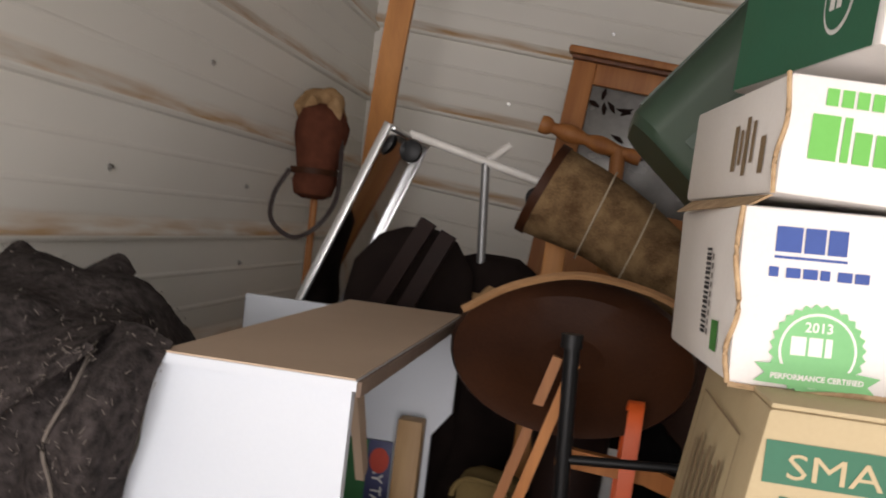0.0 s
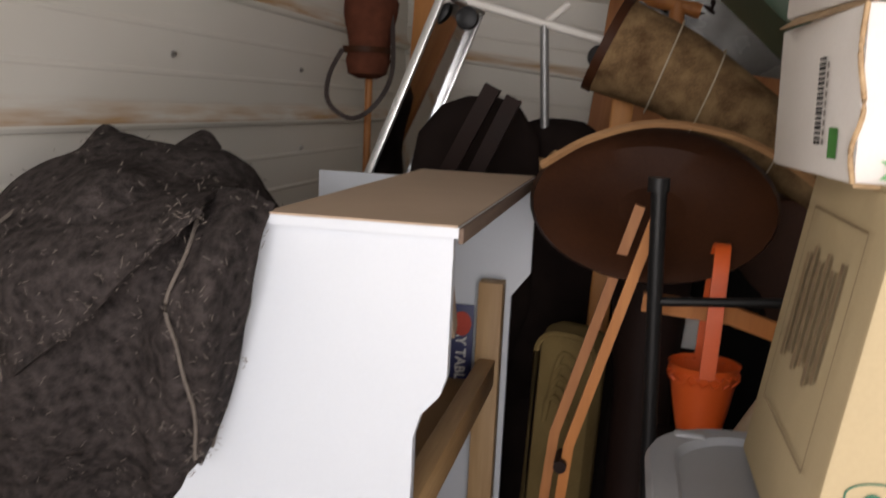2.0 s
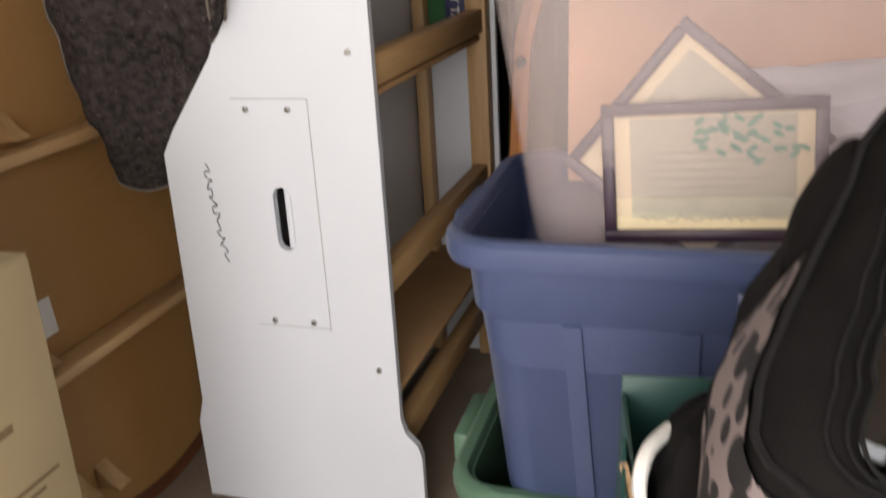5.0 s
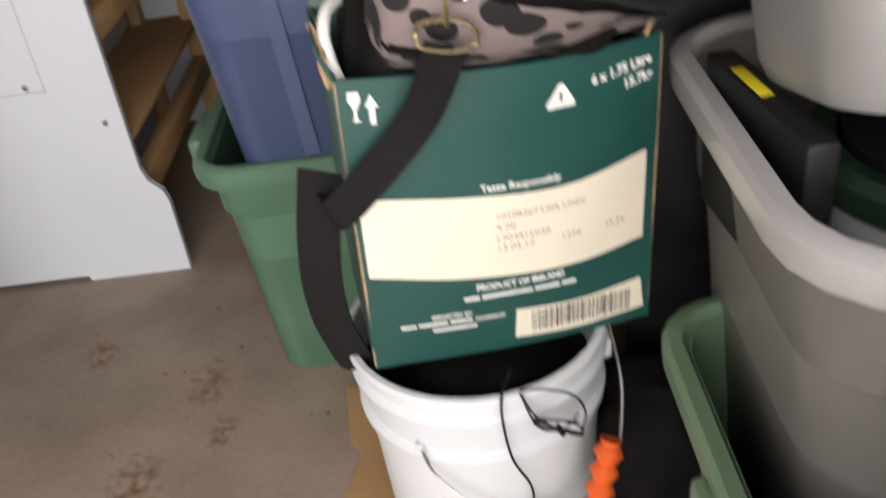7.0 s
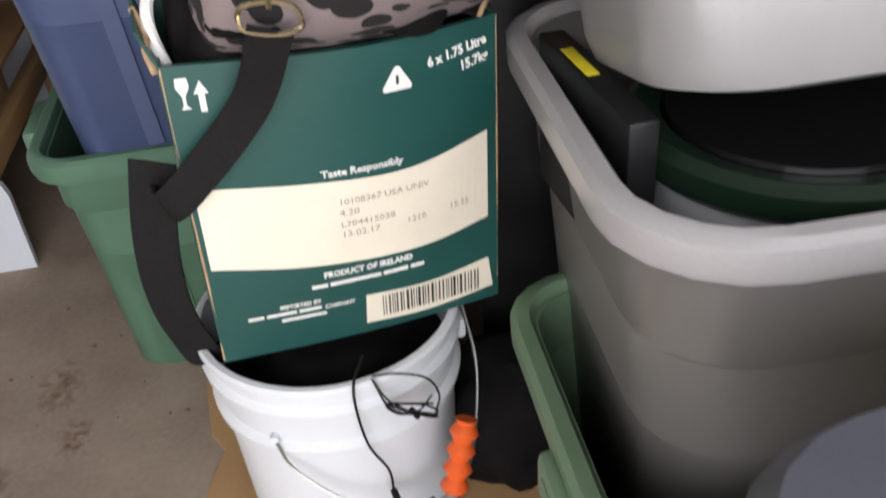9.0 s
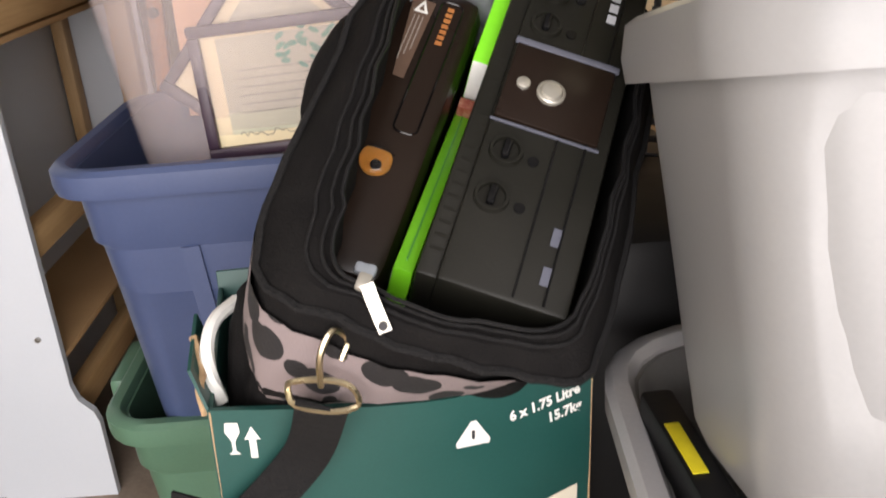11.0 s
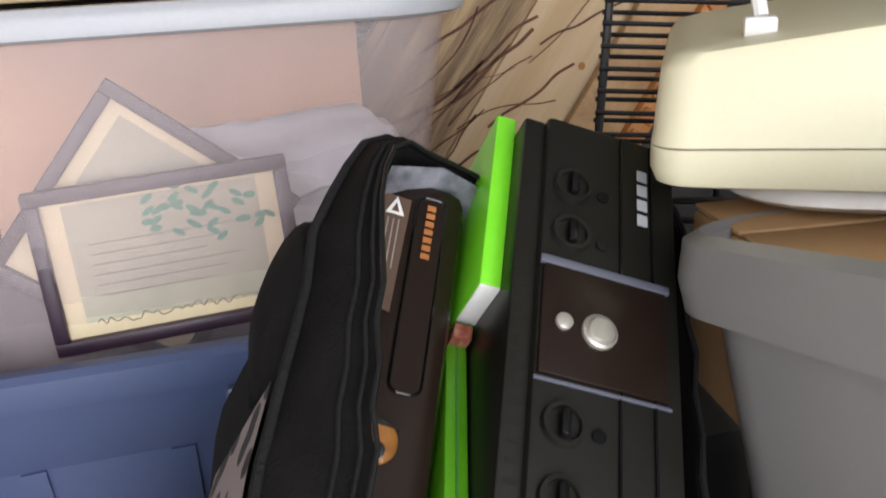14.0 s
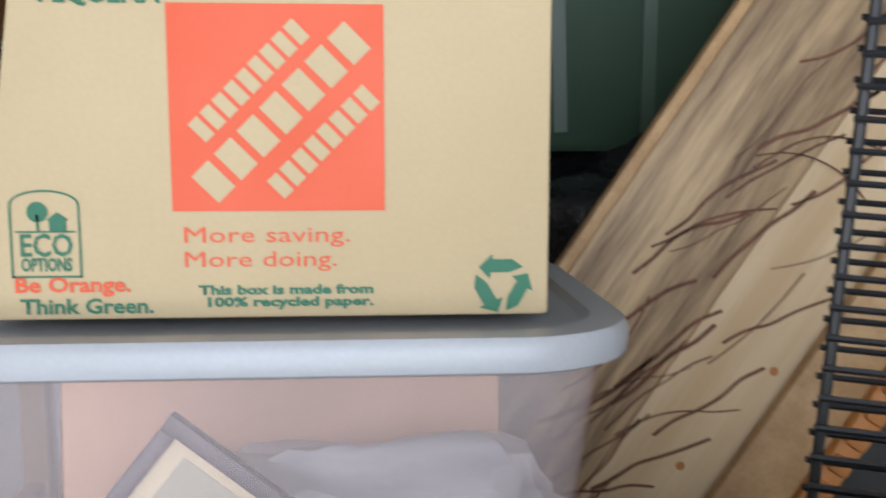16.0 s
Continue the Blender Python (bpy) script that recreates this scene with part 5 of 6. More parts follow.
sp = smooth_line([(0.448, 0.070, 0.757), (0.43, 0.115, 0.70), (0.41, 0.137, 0.662), (0.37, 0.138, 0.62), (0.33, 0.138, 0.585), (0.315, 0.175, 0.572)], 6)
part("shoulder_strap", sweep([inv @ p for p in sp], 0, flat=(0.035, 0.003), up=inv.to_3x3() @ Vector((0, -1, 0.15))), "webbing", bag, "black webbing strap")
sp = smooth_line([(0.316, 0.18, 0.61), (0.302, 0.17, 0.54), (0.295, 0.175, 0.47), (0.300, 0.19, 0.40), (0.322, 0.22, 0.33), (0.36, 0.39, 0.28)], 6)
part("shoulder_strap", sweep([inv @ p for p in sp], 0, flat=(0.045, 0.003), up=inv.to_3x3() @ Vector((-0.3, -1, 0.1))), "webbing", bag, "black webbing strap")

# the larger console, face up and tilted
con = thing("game_console", XB, "charcoal first-generation game console standing in a bag", "game console", "consoles in the bag")
part("body", block(0.030, 0.082, -0.05, 0.088, 0.320, 0.10, 0.004), "console", con)
part("side_rail", block(-0.020, 0.082, -0.05, 0.016, 0.316, 0.09, 0.003), "console", con)
for i in range(17):
    part("vent_slot", block(-0.020, -0.055 + 0.0105 * i, -0.0063, 0.009, 0.003, 0.003, 0), "console", con)
ctr = part("centre_panel", block(0.026, 0.092, 0.0005, 0.076, 0.070, 0.004, 0.0015), "console_brown", con, "glossy dark middle panel")
part("trim_line", block(0.026, 0.129, 0.0016, 0.080, 0.0055, 0.0035, 0.001), "lid_slate", con, "slate grey trim")
part("trim_line", block(0.026, 0.054, 0.0012, 0.080, 0.002, 0.002, 0.0005), "lid_slate", con)
part("tray_line", block(0.036, 0.082, 0.0008, 0.0014, 0.312, 0.0016, 0), "black_gloss", con)
part("tray_line", block(0.0565, 0.082, 0.0008, 0.0014, 0.312, 0.0016, 0), "black_gloss", con)
for y in (0.188, 0.152, 0.031, -0.008):
    sock = part("controller_socket", loft([[(0.004 + p, y + q, 0.0) for p, q in ring_pts(0.0125, 22)], [(0.004 + p, y + q, 0.004) for p, q in ring_pts(0.0118, 22)], [(0.004 + p, y + q, 0.004) for p, q in ring_pts(0.0095, 22)], [(0.004 + p, y + q, 0.001) for p, q in ring_pts(0.009, 22)]]), "console", con)
    part("socket_plug", block(0.004, y, 0.004, 0.006, 0.015, 0.006, 0.002), "black_gloss", sock)
    part("port_light", rod((0.024, y - 0.002, 0), (0.024, y - 0.002, 0.0016), 0.004, 12), "black_gloss", con)
part("power_button", loft([[(0.022 + p, 0.089 + q, z) for p, q in ring_pts(r, 24)] for r, z in ((0.0105, 0.002), (0.0105, 0.005), (0.009, 0.006), (0.0085, 0.005), (0.007, 0.0075), (0.003, 0.0085))]), "dial", con, "silver round button")
part("eject_button", loft([[(0.001 + p, 0.090 + q, z) for p, q in ring_pts(r, 18)] for r, z in ((0.005, 0.002), (0.005, 0.005), (0.003, 0.006))]), "dial", con, "small silver button")
for i in range(4):
    bars([(0.0465, 0.172 + 0.0116 * i, 0.0070, 0.0088)], "lid_grey", Matrix.Translation((0, 0, 0.001)), con, "printed_mark")
bars([(0.050, -0.03, 0.006, 0.014), (0.050, -0.06, 0.006, 0.014)], "lid_slate", Matrix.Translation((0, 0, 0.0005)), con, "printed_mark")

slim = thing("game_console", XB, "glossy brown-black slim console with a stick-on amber eye", "game console", "consoles in the bag")
body = block(-0.082, 0.062, -0.098, 0.070, 0.275, 0.11, 0.014)
sb = part("body", body, "console_brown", slim)
DZ = -0.0428
part("drive_door", loft([[(-0.0715 + x, 0.115 + y, DZ) for x, y, _ in rrect(0.018, 0.134, 0.006, 0)], [(-0.0715 + x, 0.115 + y, DZ + 0.001) for x, y, _ in rrect(0.017, 0.133, 0.006, 0)]]), "console_brown", slim)
part("door_line", sweep([(-0.0715 + x, 0.115 + y, DZ + 0.001) for x, y, _ in rrect(0.0185, 0.1345, 0.006, 0)] + [(-0.06225, 0.115 + 0.06, DZ + 0.001)], 0.0008, 4), "black_gloss", slim)
shape([(-0.096, 0.096), (-0.087, 0.095), (-0.085, 0.177), (-0.104, 0.178)], "brown_label", Matrix.Translation((0, 0, DZ + 0.0004)), slim, "label")
shape([(-0.100, 0.163), (-0.088, 0.163), (-0.094, 0.177)], "white_ink", Matrix.Translation((0, 0, DZ + 0.0008)), slim, "warning_triangle")
shape([(-0.0965, 0.165), (-0.0915, 0.165), (-0.094, 0.172)], "brown_label", Matrix.Translation((0, 0, DZ + 0.0012)), slim, "warning_triangle")
for i in range(3):
    bars([(-0.098 + 0.0034 * i, 0.112 + 0.006 * i, 0.0008, 0.048 - 0.006 * i)], "grey_ink", Matrix.Translation((0, 0, DZ + 0.0006)), slim)
for i in range(7):
    bars([(-0.0745, 0.136 + 0.0060 * i, 0.0055, 0.0042)], "oak", Matrix.Translation((0, 0, DZ + 0.0012)), slim, "printed_mark")
part("power_button", block(-0.062, -0.066, -0.046, 0.016, 0.010, 0.006, 0.003), "eye_white", slim)
ey = thing("stick_on_eye", XB @ Matrix.Translation((-0.083, 0.017, DZ)), "amber stick-on craft eye with a black pupil", "sticker")
part("disc", loft([circle(0.0122, 0, 24), circle(0.0122, 0.002, 24)]), "amber", ey)
part("pupil", loft([circle(0.0040, 0.0021, 16, (0.0015, -0.0045)), circle(0.0040, 0.003, 16, (0.0015, -0.0045))]), "black_gloss", ey)
part("dome", loft([circle(0.0126, 0.002, 24), circle(0.0118, 0.0046, 24), circle(0.008, 0.0068, 24), circle(0.003, 0.0076, 24)]), "dome", ey, "clear plastic dome")
part("lid", loft([[(x, max(y, 0.0078) + 0.0004, z) for x, y, _ in circle(0.0120, 0, 24)] for z in (0.0021, 0.0035)]), "console_brown", ey)

def game_case(m, length, label, paper=False, tint="lime", deep=0.115):
    g = thing("game_case", m, label, "game case", "green game cases")
    part("shell", block(0, 0, 0.0575 - deep / 2, 0.014, length, deep, 0.002), tint, g)
    if paper:
        part("spine", block(0, -length / 2 - 0.0006, 0.034, 0.0125, 0.0012, 0.046, 0.0003), "white_ink", g, "white paper spine")
    if not paper:
        part("spine_line", block(0, 0.0, 0.0580, 0.0012, length - 0.02, 0.001, 0), "green_print", g)
    return g
game_case(XB @ pose(-0.034, 0.186, -0.0815, 0, 0, 0), 0.134, "bright lime game case standing upright beside a console", True)
game_case(XB @ pose(-0.036, 0.006, -0.104, -19, 0, 0), 0.205, "translucent green game case pushed lower in the bag", False, "lime_dark", 0.05)
single("game_manual", block(0, 0, 0, 0.012, 0.010, 0.02, 0.001), "manual_red", XB @ pose(-0.036, 0.109, -0.075), "small red printed booklet edge between game cases", "booklet")


# ---- totes on the other side ----
sage = thing("storage_bin", pose(0.915, -0.015, 0.008, 0, 0, -1), "sage-green plastic tote holding a grey one", "storage bin", "totes")
tub(sage, 0.53, 0.345, 0.40, 0.86, 0.06, "bin_sage", band=0.07)
latch = part("latch", block(-0.290, -0.085, 0.352, 0.022, 0.10, 0.055, 0.009), "bin_sage", sage)
part("scuff_pad", block(-0.3015, -0.085, 0.356, 0.003, 0.05, 0.026, 0.001), "bin_sage", latch)
grey = thing("storage_bin", pose(0.914, 0.07, 0.05, 0, 0, -2), "large grey plastic tote full of household things", "storage bin", "totes")
tub(grey, 0.47, 0.45, 0.615, 0.80, 0.085, "bin_grey", band=0.13, lip=0.022, flutes=False, rim_mat="rim_silver")
pot = thing("lidded_pail", pose(0.857, 0.018, 0.445, 0, 0, 0), "white pail with a dark green rim inside a tote", "pail")
part("body", loft([circle(0.112, 0, 40), circle(0.130, 0.20, 40), circle(0.125, 0.20, 40), circle(0.115, 0.01, 40)]), "bucket_white", pot)
part("rim", loft([circle(0.136, 0.180, 48), circle(0.143, 0.188, 48), circle(0.142, 0.206, 48), circle(0.132, 0.213, 48), circle(0.112, 0.208, 48), (circle(0.110, 0.200, 48))], True, True), "pail_green", pot, "dark green rolled rim")
part("lid", loft([circle(0.111, 0.202, 40), circle(0.108, 0.2125, 40), circle(0.06, 0.209, 40), circle(0.02, 0.208, 40)]), "black_gloss", pot, "glossy black lid")
tape = thing("black_case", pose(0.700, 0.075, 0.535, 0, 0, 4), "black plastic case with yellow tape inside a tote", "case")
part("body", block(0, 0, 0.075, 0.026, 0.20, 0.15, 0.004), "black_plastic", tape)
part("tape", block(-0.004, 0.02, 0.1512, 0.011, 0.06, 0.001, 0.0002), "yellow", tape, "strip of yellow tape")

lidbin = thing("storage_bin", pose(0.885, -0.535, 0.0, 0, 0, 6), "slate-blue plastic tote with its dusty lid on", "storage bin", "totes")
tub(lidbin, 0.47, 0.40, 0.66, 0.86, 0.07, "bin_grey", band=0.1, lip=0.012, flutes=False)
ld = part("lid", loft([rrect(0.53, 0.46, 0.09, 0.640), rrect(0.54, 0.47, 0.095, 0.648), rrect(0.54, 0.47, 0.095, 0.672), rrect(0.515, 0.445, 0.085, 0.690), rrect(0.40, 0.33, 0.06, 0.690), rrect(0.385, 0.315, 0.055, 0.680)]), "lid_slate", lidbin, "scuffed slate-blue lid")
part("lid_boss", loft([rrect(0.26, 0.19, 0.08, 0.6802), rrect(0.25, 0.18, 0.075, 0.692), rrect(0.22, 0.15, 0.07, 0.692), rrect(0.21, 0.14, 0.06, 0.684)]), "lid_slate", ld)

# the pale bin leans back on the pail; its near corner is drawn in by an upright recess
pale = thing("waste_bin", pose(0.904, 0.050, 0.716, -13, 0, 0), "pale grey plastic bin leaning back in a tote", "waste bin", "totes")


def bin_ring(w, d, z, groove=0.0):
    out = []
    for x, y, _ in rrect(w, d, 0.075, z, 12):
        k = math.exp(-((x + w / 2 - 0.05) / 0.020) ** 2) * groove if y < 0 else 0.0
        out.append((x, y + k, z))
    return out


part("body", loft([bin_ring(0.35, 0.215, -0.028), bin_ring(0.385, 0.245, -0.022), bin_ring(0.398, 0.256, -0.004), bin_ring(0.410, 0.264, 0.06, 0.012), bin_ring(0.425, 0.274, 0.15, 0.020), bin_ring(0.434, 0.280, 0.20, 0.014), bin_ring(0.440, 0.284, 0.235), bin_ring(0.446, 0.290, 0.262), bin_ring(0.440, 0.284, 0.262), bin_ring(0.38, 0.235, -0.01)]), "bin_pale", pale)
prim = part("rim", loft([bin_ring(0.452, 0.296, 0.236), bin_ring(0.468, 0.312, 0.236), bin_ring(0.472, 0.316, 0.254), bin_ring(0.466, 0.310, 0.276), bin_ring(0.452, 0.296, 0.281), bin_ring(0.442, 0.286, 0.276), bin_ring(0.442, 0.286, 0.262)], False, False), "bin_pale", pale, "rolled rim")
for k in range(9):
    part("rim_rib", block(-0.13 + 0.041 * k, -0.1585, 0.255, 0.0022, 0.0022, 0.026, 0.0005), "bin_pale", prim)
carton_in = carton("cardboard_box", pose(0.875, 0.215, 0.83, 0, 0, -6), 0.31, 0.13, 0.125, "card", "brown cardboard box standing inside an oval bin")
bars([(-0.10, 0.10, 0.004, 0.02), (-0.06, 0.10, 0.012, 0.012), (-0.045, 0.10, 0.008, 0.012), (-0.034, 0.10, 0.014, 0.012), (-0.04, 0.116, 0.008, 0.008)], "black_ink", face_y(0, -0.0657, 0), carton_in, "printed_mark")

device = thing("cream_appliance", pose(0.885, 0.250, 0.966, 0, 0, -30), "aged cream plastic appliance with a white mains cord", "appliance")
def wedge_ring(k, z, rise):
    return [(x, y, z + rise * (x + 0.185) / 0.37) for x, y, _ in rrect(0.37 + k, 0.24 + k, 0.02, 0)]
part("lower_shell", loft([wedge_ring(-0.03, 0.018, 0), wedge_ring(-0.006, 0.022, 0), wedge_ring(0, 0.03, 0), wedge_ring(0, 0.043, 0.008)]), "cream", device)
part("upper_shell", loft([wedge_ring(0, 0.0442, 0.008), wedge_ring(-0.002, 0.05, 0.008), wedge_ring(-0.008, 0.085, 0.05), wedge_ring(-0.018, 0.092, 0.055), wedge_ring(-0.04, 0.094, 0.056)]), "cream", device)
part("seam", loft([wedge_ring(-0.003, 0.0428, 0.008), wedge_ring(-0.003, 0.0444, 0.008)]), "edge", device)
part("collar", loft([rrect(0.28, 0.17, 0.06, 0.0), rrect(0.29, 0.18, 0.06, 0.004), rrect(0.28, 0.17, 0.06, 0.022)]), "tube_white", device, "pale round-cornered base")
knob = part("dial", rod((0.0, -0.118, 0.046), (0.0, -0.125, 0.046), 0.013, 20), "cream", device)
part("dial_cap", rod((0.0, -0.125, 0.046), (0.0, -0.13, 0.046), 0.007, 16), "tube_white", knob, "round white cap")
for x, z in ((-0.03, 0.095), (-0.028, 0.087), (-0.033, 0.079)):
    part("rust_spot", rod((x, -0.1165, z), (x, -0.1185, z), 0.0022, 8), "card_torn", device)
part("cord_socket", block(-0.128, -0.08, 0.104, 0.018, 0.014, 0.016, 0.002), "cord", device)
part("cord", sweep(smooth_line([(-0.128, -0.08, 0.112), (-0.135, -0.07, 0.145), (-0.148, -0.06, 0.20), (-0.14, -0.03, 0.28), (-0.08, 0.04, 0.36), (0.0, 0.08, 0.38), (0.12, 0.10, 0.25), (0.15, 0.10, 0.15)], 6), 0.0042, 8), "cord", device, "white mains cord")

# plain black block added for the darkness between the stacked bins and totes
single("black_suitcase", block(0, 0, 0.37, 0.20, 0.42, 0.74, 0.03), "black_plastic", pose(0.74, 0.56, 0.0, 0, 0, 0), "plain black block added to fill the dark gap behind the carton", "suitcase")
single("black_bag", crumple(0.20, 0.16, 0.22, 21, amp=0.02), "nylon", pose(0.665, 0.26, 0.125), "black plastic bag slumped on the floor", "bag")

# wire rack, painted slab and frame behind the totes
rack = thing("wire_rack", pose(0.775, 0.60, 0.62, 0, 4, -14), "black wire grid rack standing behind the bins", "wire rack")
for x in (0.0, 0.125, 0.25, 0.375):
    part("upright", rod((x, 0, 0), (x, 0.0, 0.95), 0.0042, 8), "wire", rack)
for i in range(44):
    z = 0.02 + 0.0212 * i
    part("rung", rod((-0.006, -0.006, z), (0.385, -0.006, z), 0.0026, 6), "wire", rack)
    part("rung", rod((0.0, 0.03, z + 0.007), (0.385, 0.03, z + 0.007), 0.0026, 6), "wire", rack)
single("rack_pedestal", block(0, 0, 0.31, 0.40, 0.16, 0.62, 0.01), "black_plastic", pose(0.97, 0.60, 0), "black plastic crate under the wire rack", "crate")

slab = thing("painted_slab", pose(0.406, 1.12, 0.574, 0, 34, 0), "pale wooden slab painted with dark bare branches, leaning", "wooden board")
part("board", block(0.09, 0, 0.455, 0.18, 0.022, 1.79, 0.005), "bark_board", slab)
part("board", block(0.2625, 0.001, 0.455, 0.163, 0.022, 1.79, 0.005), "pale_pine", slab, "pale knotty pine half")
part("edge_strip", block(-0.008, -0.001, 0.455, 0.016, 0.026, 1.79, 0.004), "pine_y", slab, "pale honey-coloured edge")
rg = random.Random(9)
for i in range(44):
    x, z = rg.uniform(0.06, 0.24), rg.uniform(0.15, 1.0)
    pts = [(x, -0.0125, z)]
    a = rg.uniform(0.15, 0.7)
    for k in range(5):
        a += rg.uniform(-0.25, 0.3)
        pts.append((pts[-1][0] + 0.034 * math.sin(a), -0.0125, pts[-1][2] + 0.034 * math.cos(a)))
    part("painted_branch", sweep(smooth_line(pts, 3), 0, flat=(0.0052 - 0.0001 * i, 0.0012), up=(0, 1, 0)), "rim_wood", slab)
for x, z in ((0.27, 0.45), (0.30, 0.62), (0.25, 0.30)):
    part("knot", rod((x, -0.0102, z), (x, -0.0108, z), 0.006, 14), "oak", slab)
frame2 = thing("picture_frame", pose(0.650, 1.10, 0.37, 0, 34, 0), "honey and orange carved wooden frame leaning on a slab", "wooden frame")
part("flat_moulding", block(0.05, 0, 0.55, 0.09, 0.02, 1.3, 0.005), "pine_y", frame2)
part("carved_moulding", block(0.115, -0.006, 0.55, 0.04, 0.03, 1.3, 0.01), "plank", frame2)
for i in range(30):
    part("bead", block(0.115, -0.022, 0.0 + 0.04 * i, 0.03, 0.012, 0.026, 0.006), "plank", frame2)
part("backing", block(0.30, 0.012, 0.55, 0.34, 0.02, 1.2, 0.005), "black_plastic", frame2, "black backing board")

single("bin_liner", crumple(0.60, 0.45, 0.34, 31, amp=0.06), "bag_plastic", pose(0.95, 1.50, 1.06), "full black bin liner on stacked goods", "bin liner")
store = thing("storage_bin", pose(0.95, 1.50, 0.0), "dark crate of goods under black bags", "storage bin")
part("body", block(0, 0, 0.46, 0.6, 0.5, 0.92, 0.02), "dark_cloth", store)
hi_green = thing("storage_bin", pose(0.93, 1.62, 1.20), "dark green plastic tote on top of black bags", "storage bin")
tub(hi_green, 0.62, 0.42, 0.45, 0.9, 0.06, "dark_green", band=0.08)
tilt = thing("storage_bin", Matrix.Translation((0.29, 1.46, 1.53)) @ pose(0, 0, 0, 0, 42, 0), "dark green plastic tote tipped on its edge", "storage bin")
tub(tilt, 0.48, 0.36, 0.66, 0.82, 0.05, "dark_green", band=0.08)


# ---- left foreground ----
lbox = carton("cardboard_box", pose(-0.655, 0.33, 0.0, 0, 0, 0), 0.40, 0.34, 0.76, "card_pale", "tall worn cardboard box with a barcode")
LB = Matrix.Translation((0.2006, -0.17, 0)) @ Matrix.Rotation(radians(90), 4, "Z") @ Matrix.Rotation(radians(90), 4, "X")
bars([(0.20 + 0.006 * i, 0.35, 0.0032 if i % 3 else 0.0045, 0.06) for i in range(18)], "black_ink", LB, lbox, "barcode")
bars([(0.22, 0.46, 0.09, 0.006), (0.22, 0.445, 0.06, 0.006), (0.20, 0.55, 0.05, 0.012)], "brown_ink", LB, lbox)
single("black_bag", crumple(0.34, 0.26, 0.26, 41, amp=0.06), "bag_plastic", pose(-0.63, 0.34, 0.885), "shiny black plastic bag lying on a carton", "bag")

# ---- rear corner ----
horse = thing("stick_horse", pose(-0.80, 2.75, 0.0), "brown plush stick-horse head with a dark bridle strap", "toy horse")
part("head", loft([[(x * s + ox, y * s * 1.15 + oy, z) for x, y, _ in circle(1, 0, 20)] for s, ox, oy, z in ((0.03, 0.055, -0.05, 1.497), (0.058, 0.055, -0.05, 1.51), (0.068, 0.055, -0.045, 1.55), (0.062, 0.055, -0.035, 1.59), (0.068, 0.05, -0.02, 1.63), (0.082, 0.045, 0.0, 1.69), (0.084, 0.045, 0.01, 1.73), (0.065, 0.04, 0.01, 1.775), (0.03, 0.04, 0.01, 1.795))]), "plush", horse)
part("noseband", loft([[(x * 0.074 + 0.05, y * 0.083 - 0.046, z) for x, y, _ in circle(1, 0, 20)] for z in (1.572, 1.59)], False, False), "leather", horse)
for dx in (0.0, 0.075):
    part("ear", loft([[(dx + 0.012 + x * s, y * s * 0.5 - 0.03, z) for x, y, _ in circle(1, 0, 12)] for s, z in ((0.02, 1.735), (0.027, 1.765), (0.022, 1.795), (0.006, 1.815))]), "fur", horse)
part("mane", crumple(0.16, 0.17, 0.16, 51, amp=0.02), "fur", horse).location = (0.02, 0.06, 1.77)
part("stick", rod((0.04, 0.03, 0.0), (0.04, 0.02, 1.7), 0.012, 10), "oak", horse)
part("rein", sweep(smooth_line([(-0.01, -0.10, 1.58), (-0.05, -0.10, 1.50), (-0.05, -0.10, 1.42), (0.02, -0.10, 1.375), (0.09, -0.10, 1.41), (0.135, -0.07, 1.50), (0.13, -0.04, 1.62), (0.115, -0.02, 1.70)], 6), 0, flat=(0.014, 0.004), up=(0, 1, 0)), "strap", horse, "dark leather strap")

plank_pts = smooth_line([(-0.80, 3.30, 0.0), (-0.72, 3.22, 0.9), (-0.672, 3.13, 1.64), (-0.635, 3.05, 2.0), (-0.60, 3.02, 2.35), (-0.585, 3.02, 2.7)], 6)
single("wooden_plank", sweep(plank_pts, 0, flat=(0.085, 0.025), up=(0, 1, 0)), "plank", Matrix(), "long bowed orange wooden plank standing in the corner", "plank")

mir = thing("framed_mirror", Matrix.Translation((-0.40, 2.16, 1.70)) @ Matrix((Vector((0.16, 0.96, -0.05)).normalized(), Vector((-0.93, 0.14, 0.36)).normalized(), Vector((0.36, 0, 0.93)))).transposed().to_4x4(), "tall aluminium-framed mirror leaning in clutter", "mirror")
part("glass", block(0.15, 0.004, -0.75, 0.29, 0.006, 1.48, 0.001), "mirror", mir)
part("frame_bar", block(0.0, 0, -0.75, 0.016, 0.020, 1.5, 0.003), "alu", mir)
part("frame_bar", block(0.30, 0, -0.75, 0.010, 0.014, 1.5, 0.003), "alu", mir)
part("frame_bar", block(0.15, 0, -0.006, 0.274, 0.03, 0.012, 0.003), "alu", mir)

stand = thing("tube_stand", pose(0, 2.3, 0), "white tube stand on a grey upright with black end knobs", "tube stand")
part("crossbar", sweep([(-0.375, 0, 1.692), (-0.19, 0, 1.645), (-0.01, 0, 1.60)], 0.0115, 12), "tube_white", stand)
part("stub", rod((-0.172, 0, 1.64), (-0.118, 0.02, 1.69), 0.010, 12), "tube_white", stand)
part("upright", rod((-0.172, 0, 1.638), (-0.06, 0.0, 0.0), 0.011, 12), "tube_grey", stand, "grey metal upright")
for x, z in ((-0.362, 1.645), (-0.03, 1.562)):
    part("knob", loft([[(x + p, -0.035 + q * 0.0 + dy, z + q) for p, q in ring_pts(r, 18)] for r, dy in ((0.016, -0.012), (0.027, -0.008), (0.03, 0.004), (0.026, 0.016), (0.01, 0.022))]), "black_plastic", stand, "black round knob")

